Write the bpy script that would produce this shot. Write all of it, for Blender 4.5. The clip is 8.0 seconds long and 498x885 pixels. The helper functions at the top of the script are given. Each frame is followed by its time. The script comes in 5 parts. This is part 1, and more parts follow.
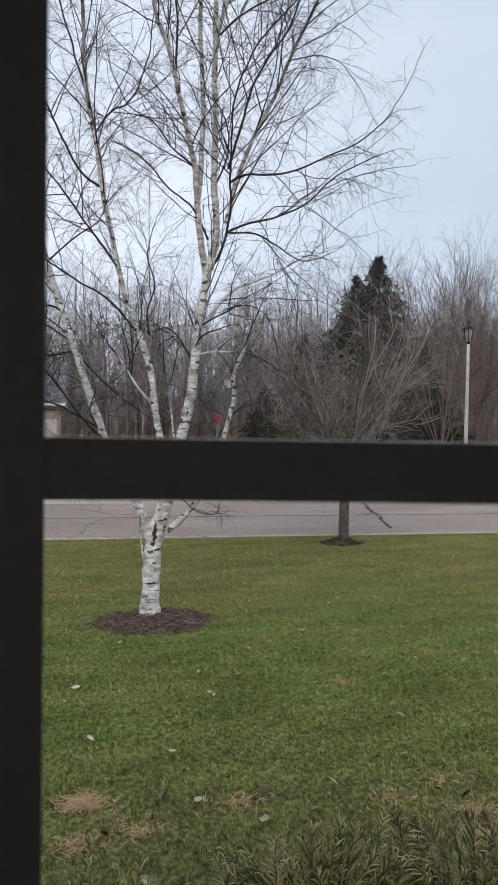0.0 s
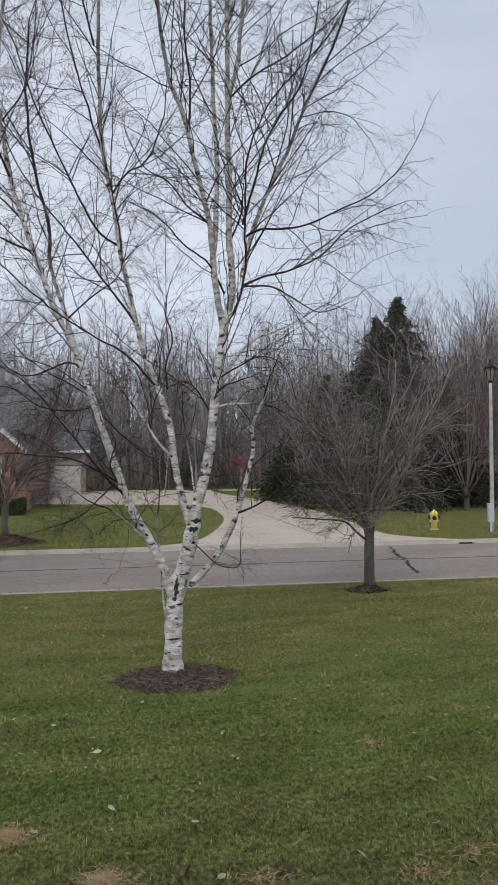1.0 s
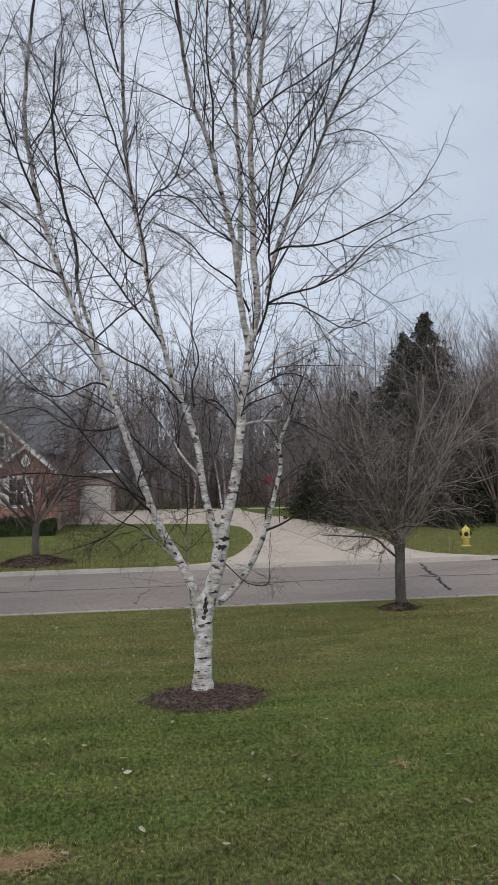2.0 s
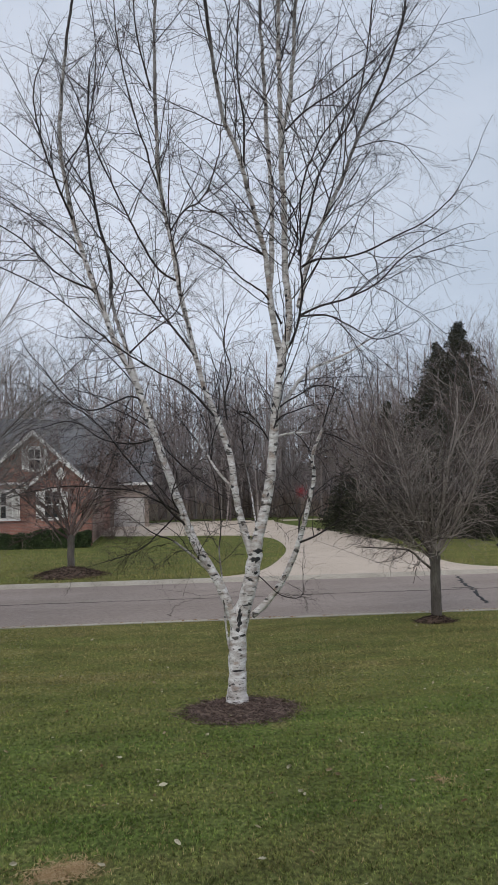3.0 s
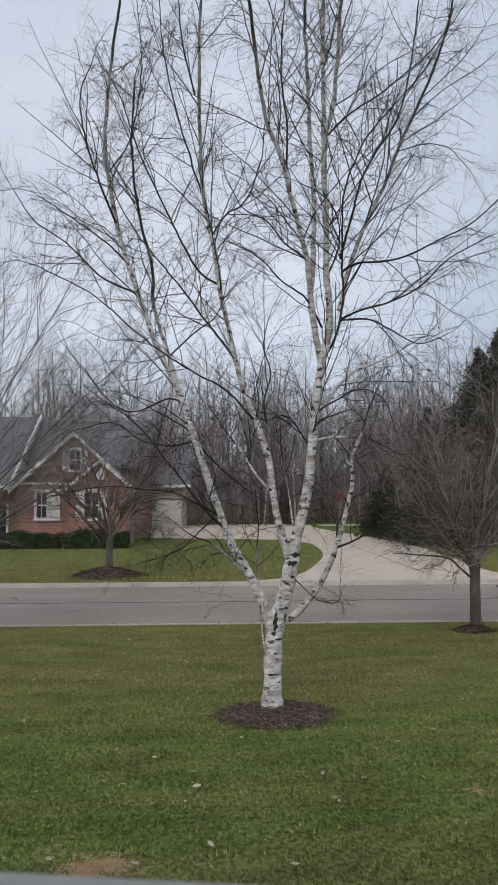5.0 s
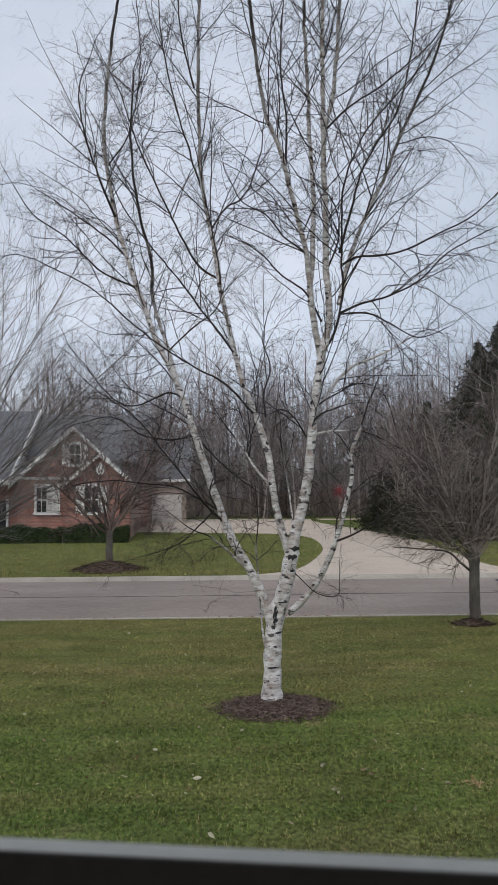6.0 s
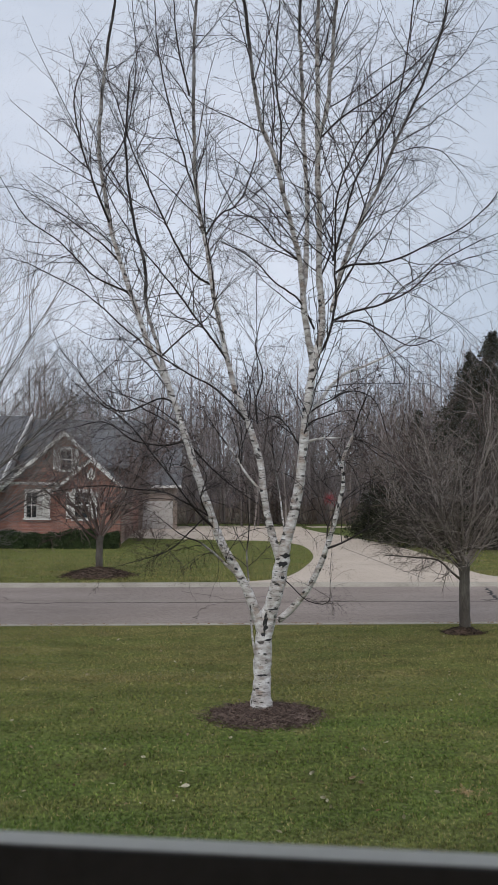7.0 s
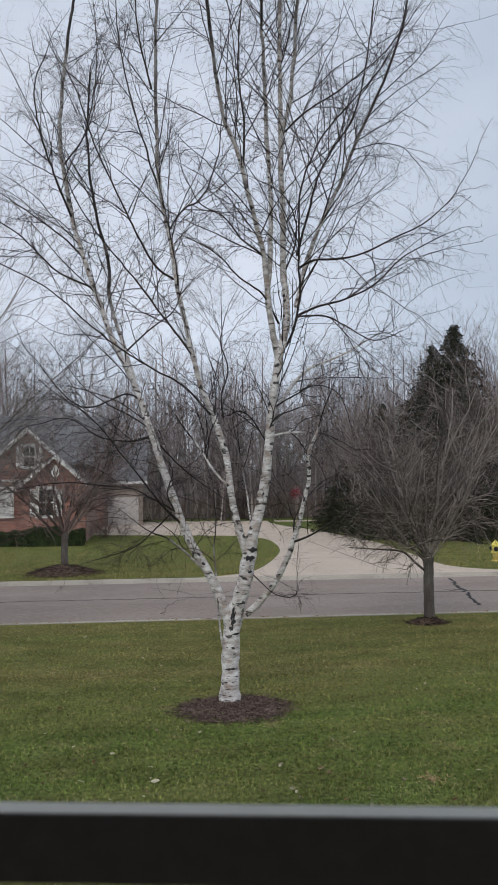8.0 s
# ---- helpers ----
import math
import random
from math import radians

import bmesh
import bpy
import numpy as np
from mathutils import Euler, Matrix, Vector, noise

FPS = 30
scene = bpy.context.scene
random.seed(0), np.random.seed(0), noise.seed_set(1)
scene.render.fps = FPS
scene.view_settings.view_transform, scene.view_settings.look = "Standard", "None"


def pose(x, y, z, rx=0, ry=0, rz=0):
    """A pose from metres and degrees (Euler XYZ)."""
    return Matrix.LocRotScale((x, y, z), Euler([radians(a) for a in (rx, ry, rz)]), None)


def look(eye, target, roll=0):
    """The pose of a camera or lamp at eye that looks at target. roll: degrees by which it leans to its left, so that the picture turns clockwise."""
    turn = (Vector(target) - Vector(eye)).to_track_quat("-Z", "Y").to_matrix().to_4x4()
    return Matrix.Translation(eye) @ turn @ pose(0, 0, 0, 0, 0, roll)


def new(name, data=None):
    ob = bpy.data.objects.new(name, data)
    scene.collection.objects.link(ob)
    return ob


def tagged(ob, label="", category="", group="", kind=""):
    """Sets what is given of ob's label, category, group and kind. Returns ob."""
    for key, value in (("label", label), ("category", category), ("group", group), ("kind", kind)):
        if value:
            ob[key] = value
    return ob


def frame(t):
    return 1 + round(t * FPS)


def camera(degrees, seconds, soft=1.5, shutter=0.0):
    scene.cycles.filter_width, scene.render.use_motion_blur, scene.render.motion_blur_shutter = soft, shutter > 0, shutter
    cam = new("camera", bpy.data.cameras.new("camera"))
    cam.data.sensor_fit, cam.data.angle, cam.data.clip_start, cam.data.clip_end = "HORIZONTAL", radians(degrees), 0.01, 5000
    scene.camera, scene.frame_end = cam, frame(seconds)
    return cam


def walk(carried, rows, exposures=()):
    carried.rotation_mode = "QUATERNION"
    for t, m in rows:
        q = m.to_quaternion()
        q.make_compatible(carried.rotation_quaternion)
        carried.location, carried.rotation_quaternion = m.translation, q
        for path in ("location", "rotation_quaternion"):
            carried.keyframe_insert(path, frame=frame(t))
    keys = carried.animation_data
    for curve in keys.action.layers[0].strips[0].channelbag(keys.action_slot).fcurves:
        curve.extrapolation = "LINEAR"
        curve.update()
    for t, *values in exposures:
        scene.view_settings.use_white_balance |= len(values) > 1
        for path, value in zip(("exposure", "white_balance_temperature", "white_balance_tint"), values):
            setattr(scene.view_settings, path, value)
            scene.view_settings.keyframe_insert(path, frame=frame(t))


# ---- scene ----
# camera: hand-held behind a window, 2.6 m over the lawn
cam = camera(37.3, 8.0, soft=0.7)
cam.data.dof.use_dof = True
cam.data.dof.focus_distance = 14.0
cam.data.dof.aperture_fstop = 26.0
PATH = [
    (0.0, pose(-0.0705, -0.0328, 2.5054, 88.190, -0.991, -14.336)),
    (0.3, pose(-0.0760, -0.0134, 2.5512, 89.077, -0.511, -13.900)),
    (0.5, pose(-0.0593, -0.0063, 2.5597, 89.811, -0.340, -13.359)),
    (0.7, pose(-0.0506, -0.0131, 2.5820, 90.556, 0.010, -12.987)),
    (0.9, pose(-0.0219, -0.0090, 2.6080, 91.170, 0.296, -12.624)),
    (1.0, pose(-0.0121, 0.0020, 2.6299, 91.385, 0.315, -12.483)),
    (2.5, pose(0.0034, 0.0111, 2.6133, 93.309, 1.335, -8.907)),
    (3.0, pose(-0.0047, -0.0052, 2.6237, 93.775, 1.261, -7.729)),
    (3.5, pose(-0.0194, -0.0228, 2.6213, 94.386, 0.984, -6.890)),
    (4.0, pose(-0.0162, -0.0062, 2.6158, 94.831, 0.434, -5.935)),
    (4.5, pose(-0.0126, -0.0009, 2.6150, 94.546, 0.152, -4.926)),
    (6.0, pose(-0.0101, -0.0138, 2.6108, 93.683, 0.296, -4.848)),
    (6.5, pose(-0.0119, -0.0107, 2.6051, 94.031, -0.053, -5.366)),
    (7.0, pose(-0.0125, -0.0090, 2.6040, 94.229, -0.222, -5.542)),
    (7.5, pose(-0.0108, -0.0160, 2.6064, 94.331, -0.006, -5.475)),
    (8.0, pose(-0.0228, -0.0283, 2.6030, 93.823, 0.538, -8.183)),
]
walk(cam, PATH, exposures=[(0.0, 0.30, 6500, 14.5), (0.5, 0.48, 6500, 14.5), (0.8, 0.16, 6500, 14.5), (1.0, 0.03, 6500, 14.5), (8.0, 0.0, 6500, 14.5)])

# ---- daylight: closed grey-blue cloud cover ----
world = bpy.data.worlds.new("overcast_sky")
scene.world = world
world.use_nodes = True
wt = world.node_tree
wt.nodes.clear()
w_out = wt.nodes.new("ShaderNodeOutputWorld")
w_bg = wt.nodes.new("ShaderNodeBackground")
w_sky = wt.nodes.new("ShaderNodeTexSky")
w_sky.sky_type = "NISHITA"
w_sky.sun_disc = False
w_sky.sun_elevation = radians(38)
w_sky.sun_rotation = radians(200)
w_gain = wt.nodes.new("ShaderNodeVectorMath")
w_gain.operation = "SCALE"
w_gain.inputs["Scale"].default_value = 0.10
w_co = wt.nodes.new("ShaderNodeTexCoord")
w_map = wt.nodes.new("ShaderNodeMapping")
w_map.inputs["Scale"].default_value = (1.0, 1.0, 2.6)
w_noise = wt.nodes.new("ShaderNodeTexNoise")
w_noise.inputs["Scale"].default_value = 2.3
w_noise.inputs["Detail"].default_value = 5.0
w_ramp = wt.nodes.new("ShaderNodeValToRGB")
w_ramp.color_ramp.elements[0].position = 0.30
w_ramp.color_ramp.elements[0].color = (0.50, 0.565, 0.665, 1)
w_ramp.color_ramp.elements[1].position = 0.70
w_ramp.color_ramp.elements[1].color = (0.735, 0.77, 0.845, 1)
w_mix = wt.nodes.new("ShaderNodeMixRGB")
w_mix.inputs[0].default_value = 0.88
wt.links.new(w_sky.outputs[0], w_gain.inputs[0])
wt.links.new(w_co.outputs["Generated"], w_map.inputs[0])
wt.links.new(w_map.outputs[0], w_noise.inputs["Vector"])
wt.links.new(w_noise.outputs["Fac"], w_ramp.inputs[0])
wt.links.new(w_gain.outputs[0], w_mix.inputs[1])
wt.links.new(w_ramp.outputs[0], w_mix.inputs[2])
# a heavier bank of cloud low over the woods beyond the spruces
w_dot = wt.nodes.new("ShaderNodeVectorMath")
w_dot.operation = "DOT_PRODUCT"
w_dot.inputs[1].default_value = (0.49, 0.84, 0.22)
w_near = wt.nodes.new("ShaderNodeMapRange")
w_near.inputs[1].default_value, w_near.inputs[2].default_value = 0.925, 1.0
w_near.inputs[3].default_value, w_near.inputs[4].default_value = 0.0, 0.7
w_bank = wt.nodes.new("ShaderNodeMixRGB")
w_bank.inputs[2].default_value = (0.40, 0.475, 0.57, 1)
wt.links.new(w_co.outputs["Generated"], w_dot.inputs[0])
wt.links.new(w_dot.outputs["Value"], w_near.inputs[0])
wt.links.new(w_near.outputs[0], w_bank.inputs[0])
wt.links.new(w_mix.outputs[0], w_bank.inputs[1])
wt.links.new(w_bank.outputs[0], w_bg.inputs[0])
w_bg.inputs[1].default_value = 1.17
wt.links.new(w_bg.outputs[0], w_out.inputs[0])

sun = new("sun", bpy.data.lights.new("sun", "SUN"))
sun.data.energy = 1.0
sun.data.angle = radians(25)
sun.data.color = (1.0, 0.93, 0.82)
sun.matrix_world = look((-14, -30, 26), (0, 0, 0))


# ---- materials ----
def material(name, stops, scale=6.0, fine=60.0, rough=0.8, bump=0.3, bump_scale=0.0, stretch=(1, 1, 1), metal=0.0,
             island=0.0, each=0.0, spec=0.2, blend=0.45):
    """A surface of two noises, a coarse and a fine one, through a ramp of colours."""
    m = bpy.data.materials.new(name)
    m.use_nodes = True
    nt = m.node_tree
    N, K = nt.nodes, nt.links
    b = N["Principled BSDF"]
    b.inputs["Roughness"].default_value = rough
    b.inputs["Metallic"].default_value = metal
    b.inputs["Specular IOR Level"].default_value = spec
    geo = N.new("ShaderNodeNewGeometry")
    mp = N.new("ShaderNodeMapping")
    mp.inputs["Scale"].default_value = stretch
    K.new(geo.outputs["Position"], mp.inputs[0])
    n1, n2 = N.new("ShaderNodeTexNoise"), N.new("ShaderNodeTexNoise")
    n1.inputs["Scale"].default_value, n1.inputs["Detail"].default_value = scale, 4
    n2.inputs["Scale"].default_value, n2.inputs["Detail"].default_value = fine, 3
    K.new(mp.outputs[0], n1.inputs["Vector"])
    K.new(mp.outputs[0], n2.inputs["Vector"])
    mix = N.new("ShaderNodeMix")
    mix.inputs[0].default_value = blend
    K.new(n1.outputs["Fac"], mix.inputs[2])
    K.new(n2.outputs["Fac"], mix.inputs[3])
    last = mix.outputs[0]
    for amount, node, socket in ((island, geo, "Random Per Island"), (each, N.new("ShaderNodeObjectInfo"), "Random")):
        if amount:
            add = N.new("ShaderNodeMath")
            add.operation = "MULTIPLY_ADD"
            add.inputs[1].default_value = amount
            K.new(node.outputs[socket], add.inputs[0])
            K.new(last, add.inputs[2])
            sub = N.new("ShaderNodeMath")
            sub.operation = "SUBTRACT"
            sub.inputs[1].default_value = amount / 2
            K.new(add.outputs[0], sub.inputs[0])
            last = sub.outputs[0]
    ramp = N.new("ShaderNodeValToRGB")
    el = ramp.color_ramp.elements
    while len(el) < len(stops):
        el.new(0.5)
    for e, (pos, col) in zip(el, stops):
        e.position, e.color = pos, (*col, 1)
    K.new(last, ramp.inputs[0])
    K.new(ramp.outputs[0], b.inputs["Base Color"])
    if bump:
        bp = N.new("ShaderNodeBump")
        bp.inputs["Strength"].default_value = bump
        bp.inputs["Distance"].default_value = 0.01
        K.new(n2.outputs["Fac"], bp.inputs["Height"])
        K.new(bp.outputs[0], b.inputs["Normal"])
    return m


def lawn_material(name, dark, gain):
    """Turf: green, olive and straw in patches, faint mowing bands along the street."""
    m = bpy.data.materials.new(name)
    m.use_nodes = True
    N, K = m.node_tree.nodes, m.node_tree.links
    b = N["Principled BSDF"]
    b.inputs["Roughness"].default_value = 0.85
    b.inputs["Specular IOR Level"].default_value = 0.04
    geo = N.new("ShaderNodeNewGeometry")

    def noise_at(scale, detail, stretch=(1, 1, 1)):
        mp = N.new("ShaderNodeMapping")
        mp.inputs["Scale"].default_value = stretch
        K.new(geo.outputs["Position"], mp.inputs[0])
        n = N.new("ShaderNodeTexNoise")
        n.inputs["Scale"].default_value, n.inputs["Detail"].default_value = scale, detail
        K.new(mp.outputs[0], n.inputs["Vector"])
        return n.outputs["Fac"]

    def ramp_of(fac, stops):
        r = N.new("ShaderNodeValToRGB")
        el = r.color_ramp.elements
        while len(el) < len(stops):
            el.new(0.5)
        for e, (pos, col) in zip(el, stops):
            e.position, e.color = pos, (*[c * gain for c in col], 1)
        K.new(fac, r.inputs[0])
        return r.outputs[0]

    def mix_of(fac, a, c):
        x = N.new("ShaderNodeMixRGB")
        if hasattr(fac, "is_linked"):
            K.new(fac, x.inputs[0])
        else:
            x.inputs[0].default_value = fac
        K.new(a, x.inputs[1])
        K.new(c, x.inputs[2])
        return x.outputs[0]

    def step_of(fac, lo, hi):
        r = N.new("ShaderNodeMapRange")
        r.inputs[1].default_value, r.inputs[2].default_value = lo, hi
        K.new(fac, r.inputs[0])
        return r.outputs[0]

    green = ramp_of(noise_at(9.0, 5), [(0.3, (0.038, 0.068, 0.013)), (0.7, (0.094, 0.132, 0.032))])
    olive = ramp_of(noise_at(14.0, 5), [(0.3, (0.086, 0.083, 0.026)), (0.7, (0.182, 0.156, 0.062))])
    straw = ramp_of(noise_at(22.0, 5), [(0.3, (0.130, 0.105, 0.045)), (0.7, (0.270, 0.215, 0.110))])
    # the olive, thinner turf towards the street and beyond it
    sep = N.new("ShaderNodeSeparateXYZ")
    K.new(geo.outputs["Position"], sep.inputs[0])
    zone = step_of(sep.outputs["Y"], 8.4, 10.8)
    near_side = step_of(sep.outputs["Y"], 55.0, 20.0)
    band = N.new("ShaderNodeMath")
    band.operation = "MULTIPLY"
    K.new(zone, band.inputs[0])
    K.new(near_side, band.inputs[1])
    zone = band.outputs[0]
    patch = step_of(noise_at(0.55, 6, (0.6, 2.6, 1)), 0.38, 0.64)
    both = N.new("ShaderNodeMath")
    both.operation = "MULTIPLY_ADD"
    both.inputs[1].default_value = 0.50
    K.new(zone, both.inputs[0])
    half = N.new("ShaderNodeMath")
    half.operation = "MULTIPLY"
    half.inputs[1].default_value = 0.44
    K.new(patch, half.inputs[0])
    K.new(half.outputs[0], both.inputs[2])
    col = mix_of(both.outputs[0], green, olive)
    thin = step_of(noise_at(1.7, 5), 0.60, 0.74)
    near = step_of(sep.outputs["Y"], 6.2, 4.2)
    worn = N.new("ShaderNodeMath")
    worn.operation = "MULTIPLY_ADD"
    worn.inputs[1].default_value = 0.40
    worn.use_clamp = True
    K.new(near, worn.inputs[0])
    K.new(thin, worn.inputs[2])
    wk = N.new("ShaderNodeMath")
    wk.operation = "MULTIPLY"
    wk.inputs[1].default_value = 0.62
    K.new(worn.outputs[0], wk.inputs[0])
    col = mix_of(wk.outputs[0], col, straw)
    if dark:
        soil = ramp_of(noise_at(30.0, 4), [(0.35, (0.030, 0.032, 0.014)), (0.7, (0.070, 0.072, 0.030))])
        col = mix_of(0.45, col, soil)
        bp = N.new("ShaderNodeBump")
        bp.inputs["Strength"].default_value = 0.8
        bp.inputs["Distance"].default_value = 0.03
        K.new(noise_at(45.0, 4), bp.inputs["Height"])
        K.new(bp.outputs[0], b.inputs["Normal"])
    else:
        tone = N.new("ShaderNodeMapRange")
        tone.inputs[3].default_value, tone.inputs[4].default_value = 0.22, 1.95
        K.new(geo.outputs["Random Per Island"], tone.inputs[0])
        mul = N.new("ShaderNodeVectorMath")
        mul.operation = "SCALE"
        K.new(col, mul.inputs[0])
        K.new(tone.outputs[0], mul.inputs["Scale"])
        dry = N.new("ShaderNodeMath")
        dry.operation = "GREATER_THAN"
        dry.inputs[1].default_value = 0.86
        K.new(geo.outputs["Random Per Island"], dry.inputs[0])
        col = mix_of(dry.outputs[0], mul.outputs[0], straw)
    # clumps of a hand's width, and paler ones of a pace
    clump = N.new("ShaderNodeMapRange")
    clump.inputs[1].default_value, clump.inputs[2].default_value = 0.36, 0.64
    clump.inputs[3].default_value, clump.inputs[4].default_value = 0.58, 1.42
    K.new(noise_at(26.0, 4, (1, 0.8, 1)), clump.inputs[0])
    wide = N.new("ShaderNodeMapRange")
    wide.inputs[1].default_value, wide.inputs[2].default_value = 0.35, 0.65
    wide.inputs[3].default_value, wide.inputs[4].default_value = 0.84, 1.16
    K.new(noise_at(1.3, 5, (0.8, 1.8, 1)), wide.inputs[0])
    for fac in (clump, wide):
        sc = N.new("ShaderNodeVectorMath")
        sc.operation = "SCALE"
        K.new(col, sc.inputs[0])
        K.new(fac.outputs[0], sc.inputs["Scale"])
        col = sc.outputs[0]
    K.new(col, b.inputs["Base Color"])
    return m


def birch_material():
    """White papery bark with dark level dashes and scars; thin wood turns dark brown by its girth."""
    m = bpy.data.materials.new("birch_bark")
    m.use_nodes = True
    N, K = m.node_tree.nodes, m.node_tree.links
    b = N["Principled BSDF"]
    b.inputs["Roughness"].default_value = 0.7
    b.inputs["Specular IOR Level"].default_value = 0.3
    geo = N.new("ShaderNodeNewGeometry")

    def noise_at(scale, detail, stretch):
        mp = N.new("ShaderNodeMapping")
        mp.inputs["Scale"].default_value = stretch
        K.new(geo.outputs["Position"], mp.inputs[0])
        n = N.new("ShaderNodeTexNoise")
        n.inputs["Scale"].default_value, n.inputs["Detail"].default_value = scale, detail
        K.new(mp.outputs[0], n.inputs["Vector"])
        return n.outputs["Fac"]

    def ramp_of(fac, *stops):
        r = N.new("ShaderNodeValToRGB")
        el = r.color_ramp.elements
        while len(el) < len(stops):
            el.new(0.5)
        for e, (pos, col) in zip(el, stops):
            e.position, e.color = pos, (*col, 1)
        K.new(fac, r.inputs[0])
        return r.outputs[0]

    def mix_of(fac, a, c):
        x = N.new("ShaderNodeMixRGB")
        K.new(fac, x.inputs[0])
        K.new(a, x.inputs[1])
        K.new(c, x.inputs[2])
        return x.outputs[0]

    white = ramp_of(noise_at(9, 6, (1, 1, 2.2)), (0.32, (0.30, 0.26, 0.24)), (0.48, (0.54, 0.51, 0.495)), (0.68, (0.78, 0.77, 0.77)))
    tan = ramp_of(noise_at(24, 4, (1, 1, 2)), (0.3, (0.20, 0.135, 0.10)), (0.7, (0.46, 0.36, 0.30)))
    peel = ramp_of(noise_at(4.5, 6, (1.3, 1.3, 2.0)), (0.0, (0, 0, 0)), (0.57, (0, 0, 0)), (0.66, (0.75, 0.75, 0.75)))
    white = mix_of(peel, white, tan)
    scar = ramp_of(noise_at(6.5, 9, (1.2, 1.2, 2.4)), (0.0, (0, 0, 0)), (0.605, (0, 0, 0)), (0.635, (0.9, 0.9, 0.9)))
    dash = ramp_of(noise_at(17, 4, (0.8, 0.8, 6)), (0.0, (0, 0, 0)), (0.62, (0, 0, 0)), (0.66, (0.85, 0.85, 0.85)))
    black = ramp_of(noise_at(30, 3, (1, 1, 1)), (0.3, (0.012, 0.011, 0.010)), (0.8, (0.07, 0.06, 0.05)))
    brown = ramp_of(noise_at(12, 3, (1, 1, 1)), (0.3, (0.012, 0.009, 0.009)), (0.7, (0.034, 0.025, 0.023)))
    col = mix_of(scar, white, black)
    col = mix_of(dash, col, black)
    girth = N.new("ShaderNodeAttribute")
    girth.attribute_name = "girth"
    wob = N.new("ShaderNodeMath")
    wob.operation = "MULTIPLY_ADD"
    wob.inputs[1].default_value = 0.016
    K.new(noise_at(2.5, 4, (1, 1, 1)), wob.inputs[0])
    K.new(girth.outputs["Fac"], wob.inputs[2])
    thick = N.new("ShaderNodeMapRange")
    thick.inputs[1].default_value, thick.inputs[2].default_value = 0.026, 0.036
    K.new(wob.outputs[0], thick.inputs[0])
    col = mix_of(thick.outputs[0], brown, col)
    K.new(col, b.inputs["Base Color"])
    bp = N.new("ShaderNodeBump")
    bp.inputs["Strength"].default_value = 0.5
    bp.inputs["Distance"].default_value = 0.006
    K.new(noise_at(14, 4, (1, 1, 4)), bp.inputs["Height"])
    K.new(bp.outputs[0], b.inputs["Normal"])
    return m


def brick_material():
    m = bpy.data.materials.new("red_brick")
    m.use_nodes = True
    N, K = m.node_tree.nodes, m.node_tree.links
    b = N["Principled BSDF"]
    b.inputs["Roughness"].default_value = 0.85
    geo = N.new("ShaderNodeNewGeometry")
    mp = N.new("ShaderNodeMapping")
    mp.inputs["Rotation"].default_value = (radians(-90), 0, 0)
    K.new(geo.outputs["Position"], mp.inputs[0])
    br = N.new("ShaderNodeTexBrick")
    br.inputs["Color1"].default_value = (0.36, 0.155, 0.115, 1)
    br.inputs["Color2"].default_value = (0.25, 0.105, 0.082, 1)
    br.inputs["Mortar"].default_value = (0.34, 0.29, 0.25, 1)
    br.inputs["Scale"].default_value = 1.0
    br.inputs["Mortar Size"].default_value = 0.006
    br.inputs["Brick Width"].default_value = 0.21
    br.inputs["Row Height"].default_value = 0.075
    K.new(mp.outputs[0], br.inputs["Vector"])
    n = N.new("ShaderNodeTexNoise")
    n.inputs["Scale"].default_value, n.inputs["Detail"].default_value = 1.6, 6
    K.new(geo.outputs["Position"], n.inputs["Vector"])
    mul = N.new("ShaderNodeMixRGB")
    mul.blend_type = "OVERLAY"
    mul.inputs[0].default_value = 0.55
    K.new(br.outputs["Color"], mul.inputs[1])
    K.new(n.outputs["Fac"], mul.inputs[2])
    K.new(mul.outputs[0], b.inputs["Base Color"])
    return m


def shingle_material():
    m = material("roof_shingles", [(0.3, (0.075, 0.076, 0.082)), (0.5, (0.135, 0.136, 0.145)), (0.72, (0.22, 0.22, 0.225))],
                 scale=1.2, fine=5.5, rough=0.9, bump=0.5, stretch=(1.0, 2.2, 5.0), blend=0.65)
    return m


def glass_material(name, tint, gloss_rough):
    """Thin window glass: lets light straight through, mirrors a little at a slant."""
    m = bpy.data.materials.new(name)
    m.use_nodes = True
    N, K = m.node_tree.nodes, m.node_tree.links
    N.remove(N["Principled BSDF"])
    out = N["Material Output"]
    tr, gl, fr, mx = (N.new("ShaderNodeBsdfTransparent"), N.new("ShaderNodeBsdfGlossy"), N.new("ShaderNodeLayerWeight"),
                      N.new("ShaderNodeMixShader"))
    bend = N.new("ShaderNodeMath")
    bend.operation = "POWER"
    bend.inputs[1].default_value = 5.0
    weak = N.new("ShaderNodeMath")
    weak.operation = "MULTIPLY_ADD"
    weak.inputs[1].default_value, weak.inputs[2].default_value = 0.4, 0.008
    tr.inputs[0].default_value = (*tint, 1)
    gl.inputs["Roughness"].default_value = gloss_rough
    K.new(fr.outputs["Facing"], bend.inputs[0])
    K.new(bend.outputs[0], weak.inputs[0])
    K.new(weak.outputs[0], mx.inputs[0])
    K.new(tr.outputs[0], mx.inputs[1])
    K.new(gl.outputs[0], mx.inputs[2])
    K.new(mx.outputs[0], out.inputs[0])
    return m


